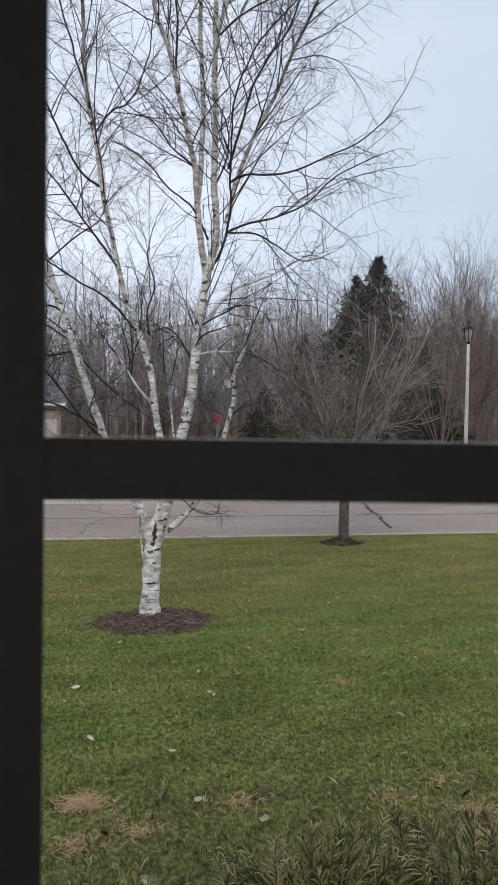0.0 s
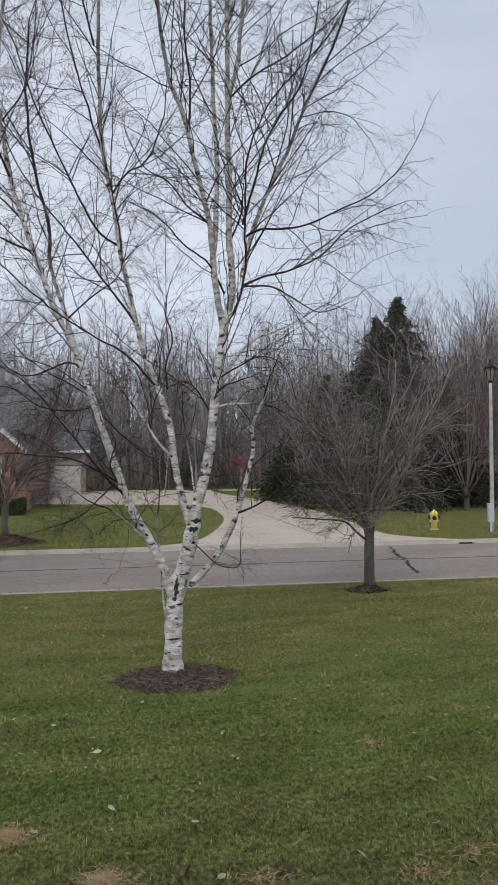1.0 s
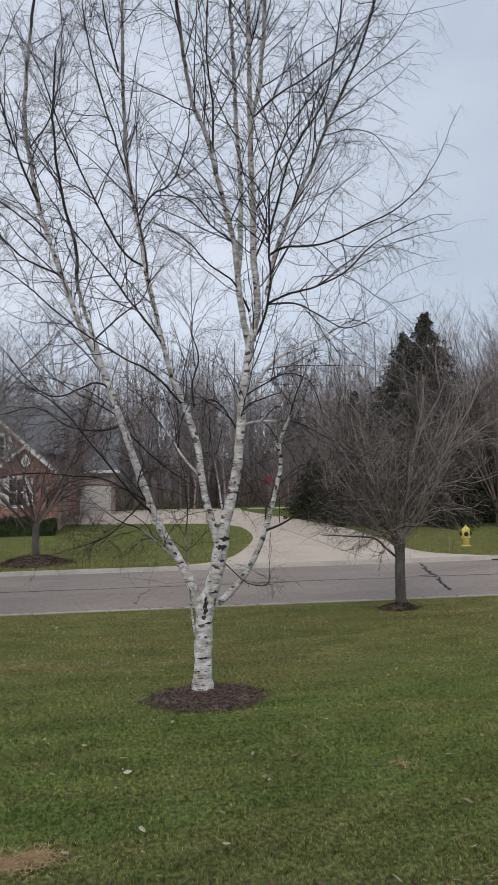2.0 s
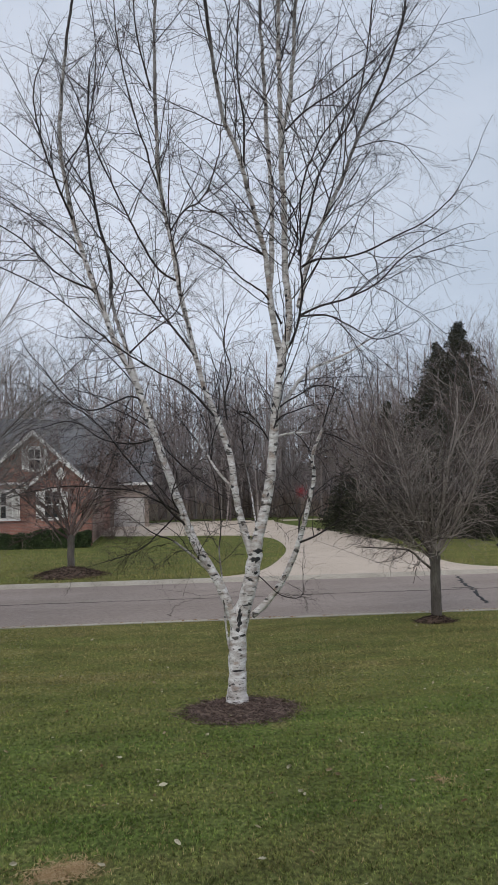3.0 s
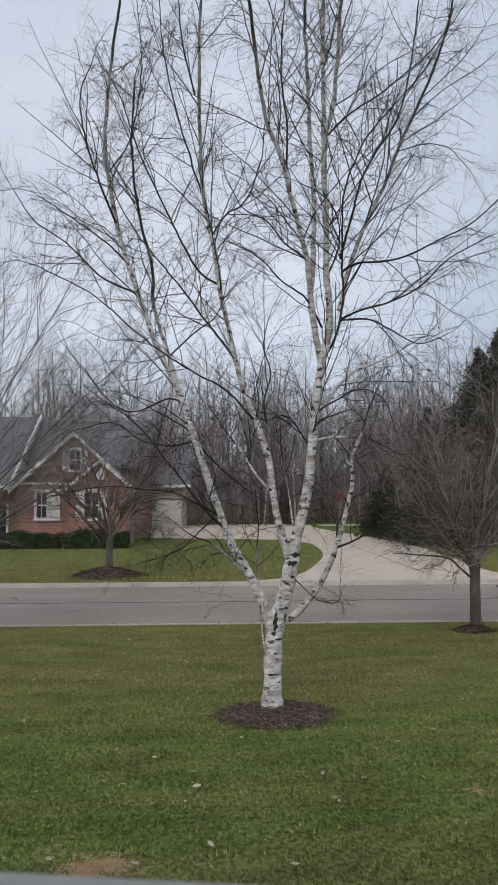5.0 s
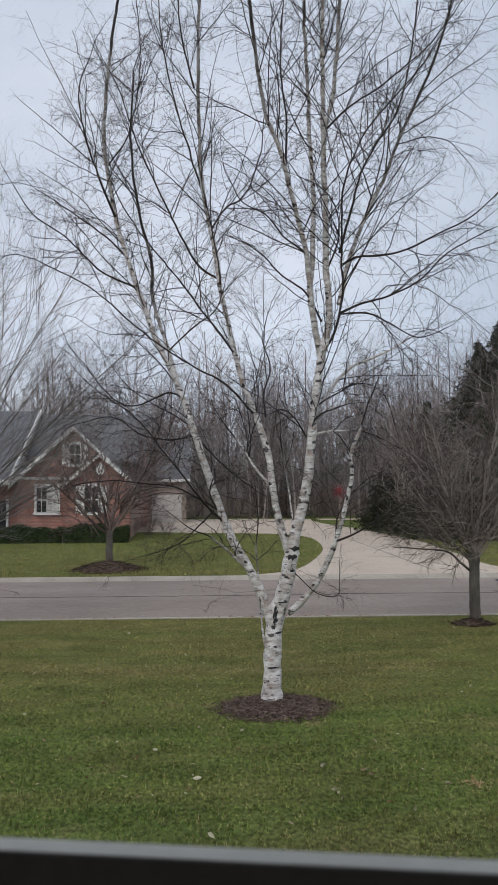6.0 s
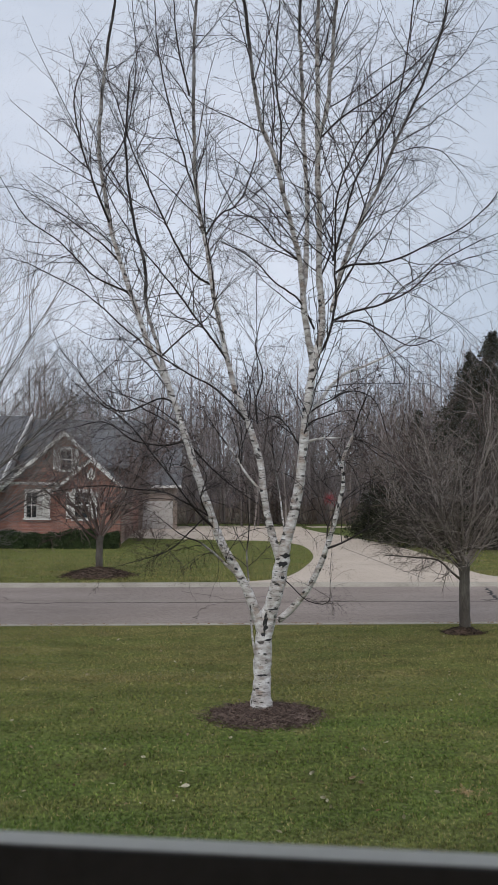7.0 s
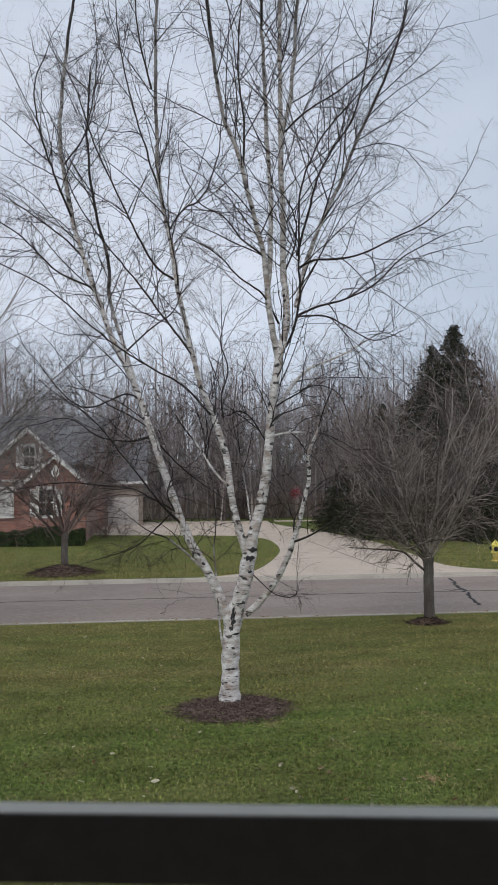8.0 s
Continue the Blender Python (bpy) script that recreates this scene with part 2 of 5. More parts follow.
TURF = lawn_material("turf", True, 1.78)
BLADES = lawn_material("grass_blades", False, 2.08)
BIRCH = birch_material()
BRICK = brick_material()
SHINGLE = shingle_material()
ASPHALT = material("worn_asphalt", [(0.28, (0.195, 0.158, 0.138)), (0.5, (0.290, 0.238, 0.208)), (0.72, (0.40, 0.335, 0.295))],
                   scale=0.5, fine=20, rough=0.9, bump=0.5, stretch=(0.55, 1.3, 1), blend=0.6)
CONCRETE = material("weathered_concrete", [(0.25, (0.44, 0.365, 0.295)), (0.5, (0.54, 0.452, 0.37)), (0.75, (0.62, 0.53, 0.445))],
                    scale=0.6, fine=26, rough=0.88, bump=0.2)
KERBSTONE = material("kerb_concrete", [(0.25, (0.27, 0.245, 0.205)), (0.5, (0.40, 0.365, 0.31)), (0.75, (0.50, 0.465, 0.405))],
                     scale=1.4, fine=22, rough=0.9, bump=0.3)
TAR = material("crack_tar", [(0.3, (0.018, 0.018, 0.02)), (0.7, (0.045, 0.045, 0.047))], scale=8, fine=60, rough=0.7)
FAINT = material("hairline_crack", [(0.3, (0.15, 0.124, 0.11)), (0.7, (0.22, 0.184, 0.163))], scale=8, fine=60, rough=0.9)
SEAM = material("worn_seam", [(0.3, (0.085, 0.072, 0.066)), (0.7, (0.15, 0.128, 0.116))], scale=8, fine=60, rough=0.9)
MULCH = material("bark_mulch", [(0.25, (0.044, 0.029, 0.024)), (0.5, (0.125, 0.088, 0.074)), (0.78, (0.30, 0.225, 0.19))],
                 scale=12, fine=48, rough=0.95, bump=0.8, island=0.5)
WET_MULCH = material("damp_leaf_mulch", [(0.25, (0.020, 0.014, 0.011)), (0.5, (0.062, 0.042, 0.034)), (0.8, (0.17, 0.115, 0.088))],
                     scale=9, fine=40, rough=0.9, bump=0.8, island=0.6)
GREY_BARK = material("grey_bark", [(0.25, (0.050, 0.042, 0.038)), (0.5, (0.105, 0.092, 0.082)), (0.75, (0.20, 0.18, 0.16))],
                     scale=5, fine=42, rough=0.9, bump=0.5, stretch=(1, 1, 0.35), island=0.12)
RED_TWIG = material("red_brown_twigs", [(0.25, (0.065, 0.045, 0.042)), (0.5, (0.135, 0.098, 0.090)), (0.75, (0.23, 0.175, 0.158))],
                    scale=3, fine=22, rough=0.9, bump=0, island=0.5)
TAN_TWIG = material("tan_grey_twigs", [(0.25, (0.075, 0.060, 0.054)), (0.5, (0.185, 0.152, 0.136)), (0.78, (0.42, 0.365, 0.33))],
                    scale=3, fine=22, rough=0.9, bump=0, island=0.6)
PALE_TWIG = material("pale_grey_twigs", [(0.25, (0.085, 0.076, 0.072)), (0.5, (0.17, 0.155, 0.146)), (0.78, (0.30, 0.275, 0.255))],
                     scale=3, fine=22, rough=0.9, bump=0, island=0.5)
WOOD_TWIG = material("far_woods_bark", [(0.25, (0.115, 0.094, 0.092)), (0.5, (0.225, 0.190, 0.184)), (0.78, (0.40, 0.352, 0.338))],
                     scale=0.5, fine=9, rough=0.95, bump=0, island=0.45)
BRUSH = material("dry_brush", [(0.25, (0.095, 0.067, 0.060)), (0.5, (0.205, 0.148, 0.130)), (0.78, (0.35, 0.275, 0.235))],
                 scale=0.4, fine=8, rough=0.95, bump=0, island=0.45)
DISTANT = material("distant_woods", [(0.3, (0.11, 0.094, 0.096)), (0.5, (0.17, 0.15, 0.152)), (0.75, (0.25, 0.225, 0.228))],
                   scale=0.06, fine=0.8, rough=1.0, bump=0, stretch=(6, 1, 0.6), blend=0.6)
STRAW = material("dry_thatch", [(0.25, (0.26, 0.16, 0.07)), (0.5, (0.46, 0.31, 0.16)), (0.8, (0.62, 0.47, 0.28))], scale=8, fine=60, rough=0.9, bump=0, island=0.6)
LITTER = material("leaf_litter", [(0.25, (0.055, 0.040, 0.028)), (0.5, (0.110, 0.085, 0.058)), (0.75, (0.17, 0.14, 0.09))],
                  scale=0.3, fine=9, rough=0.95, bump=0.6)
NEEDLE = material("spruce_needles", [(0.25, (0.014, 0.017, 0.012)), (0.5, (0.034, 0.038, 0.026)), (0.8, (0.075, 0.074, 0.050))],
                  scale=1.5, fine=16, rough=0.8, bump=0, island=0.5, spec=0.05)
HEDGE = material("boxwood_leaves", [(0.25, (0.010, 0.020, 0.008)), (0.5, (0.026, 0.044, 0.015)), (0.8, (0.060, 0.090, 0.030))],
                 scale=3, fine=30, rough=0.7, bump=0, island=0.5, spec=0.25)
JUNIPER = material("juniper_sprays", [(0.2, (0.085, 0.095, 0.030)), (0.5, (0.30, 0.275, 0.105)), (0.85, (0.56, 0.48, 0.26))],
                   scale=3, fine=24, rough=0.8, bump=0, island=0.6, spec=0.2)
WHITE_TRIM = material("white_trim_paint", [(0.3, (0.66, 0.65, 0.62)), (0.7, (0.80, 0.79, 0.77))], scale=2, fine=20, rough=0.5, bump=0.05)
GREY_SIDING = material("grey_siding", [(0.3, (0.42, 0.40, 0.38)), (0.7, (0.56, 0.54, 0.52))], scale=1, fine=14, rough=0.7, bump=0.2,
                       stretch=(0.2, 0.2, 6))
TAN_SIDING = material("tan_siding", [(0.3, (0.22, 0.175, 0.15)), (0.7, (0.34, 0.285, 0.25))], scale=1, fine=14, rough=0.75, bump=0.2, stretch=(0.2, 0.2, 6))
DARK_GLASS = material("dark_house_glass", [(0.3, (0.012, 0.014, 0.016)), (0.7, (0.05, 0.055, 0.06))], scale=1, fine=4, rough=0.08, bump=0)
CURTAIN = material("pale_curtain", [(0.3, (0.40, 0.39, 0.37)), (0.7, (0.62, 0.61, 0.58))], scale=2, fine=9, rough=0.9, bump=0.1, stretch=(6, 6, 0.4))
HYDRANT_YELLOW = material("hydrant_yellow_enamel", [(0.25, (0.62, 0.50, 0.09)), (0.5, (0.82, 0.70, 0.14)), (0.75, (0.88, 0.78, 0.24))],
                          scale=9, fine=60, rough=0.5, bump=0.15)
HYDRANT_OCHRE = material("hydrant_faded_ochre", [(0.25, (0.62, 0.46, 0.12)), (0.75, (0.80, 0.64, 0.24))], scale=9, fine=60, rough=0.6, bump=0.15)
BLACK_IRON = material("black_cast_iron", [(0.3, (0.010, 0.010, 0.011)), (0.7, (0.030, 0.030, 0.032))], scale=9, fine=70, rough=0.5, bump=0.2)
POLE_CONCRETE = material("pole_concrete", [(0.3, (0.26, 0.25, 0.235)), (0.5, (0.44, 0.425, 0.40)), (0.7, (0.62, 0.60, 0.57))],
                         scale=5, fine=55, rough=0.85, bump=0.2)
LAMP_GLASS = material("lantern_glass", [(0.3, (0.20, 0.18, 0.15)), (0.7, (0.36, 0.33, 0.28))], scale=6, fine=40, rough=0.3, bump=0)
UTILITY_GREY = material("utility_box_paint", [(0.3, (0.42, 0.47, 0.50)), (0.7, (0.60, 0.65, 0.68))], scale=5, fine=40, rough=0.5, bump=0.05)
MARKER_RED = material("marker_red_plastic", [(0.3, (0.55, 0.03, 0.03)), (0.7, (0.70, 0.06, 0.05))], scale=5, fine=40, rough=0.5, bump=0)
RED_LEAF = material("red_leaves", [(0.3, (0.22, 0.02, 0.03)), (0.7, (0.42, 0.06, 0.07))], scale=4, fine=30, rough=0.7, bump=0, island=0.5)
DRY_LEAF = material("pale_fallen_leaf", [(0.2, (0.24, 0.17, 0.09)), (0.5, (0.42, 0.37, 0.24)), (0.85, (0.60, 0.56, 0.42))],
                    scale=6, fine=80, rough=0.8, bump=0.1, each=0.6)
BROWN_LEAF = material("brown_fallen_leaf", [(0.2, (0.10, 0.05, 0.03)), (0.5, (0.24, 0.13, 0.07)), (0.85, (0.40, 0.28, 0.16))],
                      scale=6, fine=80, rough=0.85, bump=0.1, each=0.6, island=0.5)
BAR_DARK = material("dark_window_bar", [(0.3, (0.068, 0.064, 0.062)), (0.7, (0.095, 0.089, 0.086))], scale=14, fine=160, rough=0.45, bump=0.05)
BAR_LIGHT = material("grey_outer_bar", [(0.3, (0.56, 0.555, 0.49)), (0.7, (0.66, 0.65, 0.58))], scale=14, fine=160, rough=0.4, bump=0.03, spec=0.6)
ROOM_PAINT = material("room_paint", [(0.3, (0.70, 0.67, 0.63)), (0.7, (0.78, 0.75, 0.71))], scale=3, fine=60, rough=0.9, bump=0.05)
ROOM_FLOOR = material("room_oak_floor", [(0.3, (0.10, 0.06, 0.035)), (0.7, (0.20, 0.13, 0.08))], scale=3, fine=25, rough=0.5, bump=0.1, stretch=(1, 8, 1))
PANE = glass_material("clear_window_glass", (0.97, 0.985, 0.98), 0.0)


# ---- building helpers ----
def part(name, data, material_, parent=None, label="", at=None):
    """Links a bmesh or a mesh as one object, under a parent if there is one."""
    if isinstance(data, bmesh.types.BMesh):
        me = bpy.data.meshes.new(name)
        bmesh.ops.recalc_face_normals(data, faces=data.faces)
        data.to_mesh(me)
        data.free()
    else:
        me = data
    if material_ is not None and not me.materials:
        me.materials.append(material_)
    ob = new(name, me)
    if parent is not None:
        ob.parent = parent
    if at is not None:
        ob.matrix_basis = at
    if label:
        tagged(ob, label)
    return ob


def thing(name, at, label, category, group="", kind=""):
    ob = new(name)
    ob.empty_display_size = 0.2
    ob.matrix_basis = at
    return tagged(ob, label, category, group, kind)


def np_mesh(name, verts, faces, girth=None, smooth=False):
    """A mesh from arrays of vertices and of faces that all have as many corners."""
    verts, faces = np.asarray(verts, dtype=np.float32), np.asarray(faces, dtype=np.int32)
    me = bpy.data.meshes.new(name)
    me.vertices.add(len(verts))
    me.vertices.foreach_set("co", verts.ravel())
    me.loops.add(faces.size)
    me.loops.foreach_set("vertex_index", faces.ravel())
    me.polygons.add(len(faces))
    me.polygons.foreach_set("loop_start", np.arange(len(faces), dtype=np.int32) * faces.shape[1])
    if girth is not None:
        me.attributes.new("girth", "FLOAT", "POINT").data.foreach_set("value", np.asarray(girth, dtype=np.float32))
    me.update(calc_edges=True)
    if smooth:
        me.polygons.foreach_set("use_smooth", np.ones(len(faces), dtype=bool))
    return me


def block(bm, x0, x1, y0, y1, z0, z1, bevel=0.0):
    made = bmesh.ops.create_cube(bm, size=1)["verts"]
    for v in made:
        v.co = Vector((x0 + (v.co.x + 0.5) * (x1 - x0), y0 + (v.co.y + 0.5) * (y1 - y0), z0 + (v.co.z + 0.5) * (z1 - z0)))
    if bevel:
        edges = list({e for v in made for e in v.link_edges})
        bmesh.ops.bevel(bm, geom=edges, offset=bevel, segments=2, affect="EDGES", profile=0.6)
    return bm


def boxed(x0, x1, y0, y1, z0, z1, bevel=0.0):
    return block(bmesh.new(), x0, x1, y0, y1, z0, z1, bevel)


def prism(outline, y0, y1, axis="y"):
    """The outline, in x and z (or x and y for axis z), drawn out from y0 to y1."""
    bm = bmesh.new()
    put = (lambda a, b, c: (a, c, b)) if axis == "y" else (lambda a, b, c: (a, b, c)) if axis == "z" else (lambda a, b, c: (c, a, b))
    lo = [bm.verts.new(put(a, b, y0)) for a, b in outline]
    hi = [bm.verts.new(put(a, b, y1)) for a, b in outline]
    bm.faces.new(lo)
    bm.faces.new(hi)
    for i in range(len(lo)):
        j = (i + 1) % len(lo)
        bm.faces.new((lo[i], lo[j], hi[j], hi[i]))
    return bm


def lathe(profile, sides=20):
    """Radii and heights turned round the z axis."""
    bm = bmesh.new()
    rings = [[bm.verts.new((r * math.cos(2 * math.pi * k / sides), r * math.sin(2 * math.pi * k / sides), z)) for k in range(sides)]
             for r, z in profile]
    for a, b in zip(rings, rings[1:]):
        for k in range(sides):
            bm.faces.new((a[k], a[(k + 1) % sides], b[(k + 1) % sides], b[k]))
    bm.faces.new(rings[0])
    bm.faces.new(rings[-1])
    for f in bm.faces:
        f.smooth = True
    return bm


class Tubes:
    """Collects tapered tubes for one mesh."""

    def __init__(self):
        self.v, self.f, self.g = [], [], []

    def add(self, pts, radii, sides):
        base, n = len(self.v), len(pts)
        for i, p in enumerate(pts):
            d = pts[min(i + 1, n - 1)] - pts[max(i - 1, 0)]
            if d.length < 1e-9:
                d = Vector((0, 0, 1))
            ref = Vector((0.31, 0.95, 0.05)) if abs(d.normalized().y) < 0.9 else Vector((0.95, 0.05, 0.31))
            a = d.cross(ref).normalized()
            b = d.cross(a).normalized()
            r = radii[i]
            for k in range(sides):
                w = 2 * math.pi * k / sides
                self.v.append(p + (a * math.cos(w) + b * math.sin(w)) * r)
                self.g.append(r)
        for i in range(n - 1):
            for k in range(sides):
                q = base + i * sides
                self.f.append((q + k, q + (k + 1) % sides, q + sides + (k + 1) % sides, q + sides + k))

    def arrays(self):
        return np.array([tuple(v) for v in self.v], dtype=np.float32), np.array(self.f, dtype=np.int32)

    def mesh(self, name, smooth=False):
        v, f = self.arrays()
        return np_mesh(name, v, f, self.g, smooth)


def aside(rng, d, degrees, roll=None):
    """The direction d bent away by that angle, to a chance side."""
    ref = Vector((0, 0, 1)) if abs(d.z) < 0.9 else Vector((1, 0, 0))
    a = d.cross(ref).normalized()
    b = d.cross(a).normalized()
    w = rng.uniform(0, 2 * math.pi) if roll is None else roll
    s, c = math.sin(radians(degrees)), math.cos(radians(degrees))
    return (d * c + (a * math.cos(w) + b * math.sin(w)) * s).normalized()


def grow(T, rng, p, d, length, r, level, spec):
    """One shoot and, by spec, its side shoots down to the twigs. spec rows: segments, sides, wander, rise, tip, count, from, angle, ratio."""
    seg, sides, wander, rise, tip, count, lo, angle, ratio = spec[level]
    pts, ds = [p.copy()], [d.copy()]
    for i in range(seg):
        d = (d + Vector((rng.gauss(0, wander), rng.gauss(0, wander), rng.gauss(0, wander) + rise))).normalized()
        p = p + d * (length / seg)
        pts.append(p.copy())
        ds.append(d.copy())
    T.add(pts, [r + (r * tip - r) * i / seg for i in range(seg + 1)], sides)
    if level + 1 < len(spec):
        for k in range(count):
            t = lo + (1 - lo) * (k + rng.random()) / count
            i = min(int(t * seg), seg - 1)
            q = pts[i].lerp(pts[i + 1], t * seg - i)
            here = r + (r * tip - r) * t
            turn = rng.uniform(0.65, 1.3) * angle
            grow(T, rng, q, aside(rng, ds[i + 1], turn), length * ratio * (1.15 - 0.6 * t) * rng.uniform(0.65, 1.2), here * 0.62, level + 1, spec)


def smooth_path(points, step):
    """A round curve through the points, in even steps."""
    pts = [Vector(p) for p in points]
    pts = [pts[0] * 2 - pts[1], *pts, pts[-1] * 2 - pts[-2]]
    out = []
    for a, b, c, d in zip(pts, pts[1:], pts[2:], pts[3:]):
        n = max(2, int((c - b).length / step))
        for i in range(n):
            t = i / n
            out.append(0.5 * (2 * b + (c - a) * t + (2 * a - 5 * b + 4 * c - d) * t * t + (3 * b - a - 3 * c + d) * t ** 3))
    return [*out, pts[-2]]


def scatter_tris(rng, centres, size, spread, flat=1.0):
    """Small loose leaf triangles round the centres, as arrays."""
    n = len(centres)
    a = rng.normal(size=(n, 3))
    a[:, 2] *= flat
    a /= np.linalg.norm(a, axis=1)[:, None]
    b = np.cross(a, rng.normal(size=(n, 3)))
    b /= np.linalg.norm(b, axis=1)[:, None]
    s = size * rng.uniform(0.6, 1.4, n)[:, None]
    c = centres + rng.normal(size=(n, 3)) * spread
    v = np.stack([c - a * s, c + a * s + b * s * 0.2, c + b * s * 0.9], axis=1).reshape(-1, 3)
    return v, np.arange(3 * n).reshape(-1, 3)


# ---- ground, street, kerbs ----
TURN = pose(0, 0, 0, 0, 0, -2.6)


def street(x, y, z=0.0):
    """From the street's own frame (x along it) into the world."""
    return TURN @ Vector((x, y, z))


def along_street(name, profile, material_, x0, x1, label, category, steps=1):
    """A cross-section, in y and z, drawn out along the street."""
    bm = bmesh.new()
    rows = []
    for i in range(steps + 1):
        x = x0 + (x1 - x0) * i / steps
        rows.append([bm.verts.new((x, y, z)) for y, z in profile])
    for a, b in zip(rows, rows[1:]):
        for k in range(len(profile) - 1):
            bm.faces.new((a[k], a[k + 1], b[k + 1], b[k]))
    return tagged(part(name, bm, material_, at=TURN), label, category, kind="structure")


along_street("ground", [(-300, 0), (-40, 0), (0, 0), (8, 0), (15.27, 0), (15.3, -0.2), (22.70, -0.2), (22.73, 0), (30, 0), (60, 0), (200, 0), (1500, 0)],
             TURF, -900, 900, "mown late-autumn lawn, green with olive and straw patches", "lawn", 4)
along_street("road", [(15.6, -0.105), (16.2, -0.095), (18.9, -0.055), (21.8, -0.095), (22.5, -0.105)], ASPHALT, -300, 300,
             "worn grey asphalt street with faint seams", "road", 6)
along_street("kerb_near", [(15.255, -0.18), (15.255, 0.012), (15.40, 0.016), (15.46, -0.02), (15.50, -0.085), (15.72, -0.090), (15.78, -0.18)],
             KERBSTONE, -300, 300, "pale concrete kerb and gutter beside the lawn", "kerb", 6)
along_street("kerb_far", [(22.46, -0.18), (22.48, -0.100), (22.52, -0.080), (22.56, -0.03), (22.60, 0.008), (22.72, 0.012), (22.735, -0.18)],
             KERBSTONE, -300, 300, "pale concrete kerb and gutter across the street", "kerb", 6)

# tar-filled crack and lane seam in the asphalt
rng = random.Random(3)


def tar_line(name, path, width, label, mat=None):
    bm = bmesh.new()
    pts = smooth_path(path, 0.12)
    rows = []
    for i, p in enumerate(pts):
        d = (pts[min(i + 1, len(pts) - 1)] - pts[max(i - 1, 0)]).normalized()
        side = Vector((-d.y, d.x, 0)) * width * rng.uniform(0.45, 1.25) / 2
        q = p + Vector((rng.gauss(0, 0.03), rng.gauss(0, 0.03), 0))
        rows.append([bm.verts.new(q + side + Vector((0, 0, h))) for h in (-0.03, 0.0)] + [bm.verts.new(q - side + Vector((0, 0, h))) for h in (0.0, -0.03)])
    for a, b in zip(rows, rows[1:]):
        for k in range(3):
            bm.faces.new((a[k], a[k + 1], b[k + 1], b[k]))
    return tagged(part(name, bm, mat or SEAM), label, "crack", kind="structure")


tar_line("crack", [(9.3, 21.75, -0.093), (9.05, 20.9, -0.081), (8.55, 19.5, -0.061), (8.45, 18.7, -0.050), (8.05, 17.5, -0.062), (7.75, 16.4, -0.077)], 0.078,
         "dark tar-filled crack across the asphalt", TAR)
tar_line("crack", [(-14, 19.55, -0.048), (-6, 19.2, -0.048), (0, 18.9, -0.048), (5, 18.75, -0.049), (16, 18.2, -0.048)], 0.035, "thin seam along the middle of the street")
tar_line("crack", [(0.2, 21.3, -0.081), (0.9, 20.3, -0.068), (1.3, 19.2, -0.053), (0.7, 18.2, -0.057), (0.4, 16.6, -0.079)], 0.022, "hairline branching crack in the asphalt", FAINT)
tar_line("crack", [(1.3, 19.4, -0.056), (2.1, 19.7, -0.060), (2.6, 20.4, -0.070)], 0.022, "hairline branching crack in the asphalt", FAINT)
tar_line("crack", [(-5.5, 21.2, -0.076), (-4.6, 20.4, -0.066), (-4.3, 19.4, -0.052)], 0.022, "hairline branching crack in the asphalt", FAINT)
tar_line("crack", [(8.0, 18.9, -0.053), (8.5, 18.95, -0.054)], 0.2, "small dark tar patch in the asphalt")

# curving driveway over the way, its outline walked anticlockwise
outline = smooth_path([(1.8, 22.63, 0), (3.5, 24.0, 0), (5.0, 28.3, 0), (6.1, 33.0, 0), (6.7, 38.8, 0), (6.3, 42.0, 0), (4.8, 44.0, 0), (-1.0, 46.3, 0),
                       (-3.0, 47.5, 0)], 0.6)
outline += [Vector(p) for p in ((-3.2, 59, 0), (-1, 66, 0), (6, 67, 0), (11.0, 65, 0))]
outline += smooth_path([(10.5, 62, 0), (10.6, 55, 0), (11.4, 47.7, 0), (11.6, 36.5, 0), (10.9, 29.5, 0), (10.4, 24.3, 0), (11.9, 22.17, 0)], 0.6)
tagged(part("driveway", prism([(p.x, p.y) for p in reversed(outline)], -0.1, 0.014, "z"), CONCRETE),
       "wide pale concrete driveway curving back from the street", "driveway", kind="structure")
tagged(part("driveway", boxed(11.5, 34, 63.0, 65.5, -0.1, 0.018), CONCRETE), "narrow pale concrete side drive before the woods", "driveway", kind="structure")
for a, b in (((6.2, 33.0), (11.3, 33.2)), ((4.9, 28.0), (10.7, 28.3)), ((7.9, 23.2), (8.6, 40.0)), ((6.8, 38.6), (11.5, 38.9)), ((5.1, 44.2), (11.3, 47.0))):
    d = Vector((b[0] - a[0], b[1] - a[1], 0)).normalized()
    s = Vector((-d.y, d.x, 0)) * 0.02
    bm = bmesh.new()
    bm.faces.new([bm.verts.new(Vector((*q, 0.0185)) + k) for q, k in ((a, s), (b, s), (b, -s), (a, -s))])
    tagged(part("driveway_joint", bm, TAR), "thin dark expansion joint in the concrete", "joint", kind="structure")
tagged(part("woodland_floor", boxed(-140, 160, 72, 240, -0.2, 0.03), LITTER), "brown leaf-strewn floor of the bare woods", "ground", kind="structure")

# storm drain in the far gutter
drain = thing("storm_drain", pose(12.05, 22.5 - 0.55, -0.085, 0, 0, -2.6), "black cast-iron storm drain in the gutter", "drain")
part("drain_frame", boxed(-0.24, 0.24, -0.10, 0.10, -0.04, 0.006, 0.004), BLACK_IRON, drain)
part("drain_hood", boxed(-0.2, 0.2, 0.10, 0.16, 0.0, 0.06, 0.015), BLACK_IRON, drain)
for i in range(7):
    part("grate_bar", boxed(-0.21 + i * 0.063, -0.18 + i * 0.063, -0.08, 0.08, 0.006, 0.016), BLACK_IRON, drain)


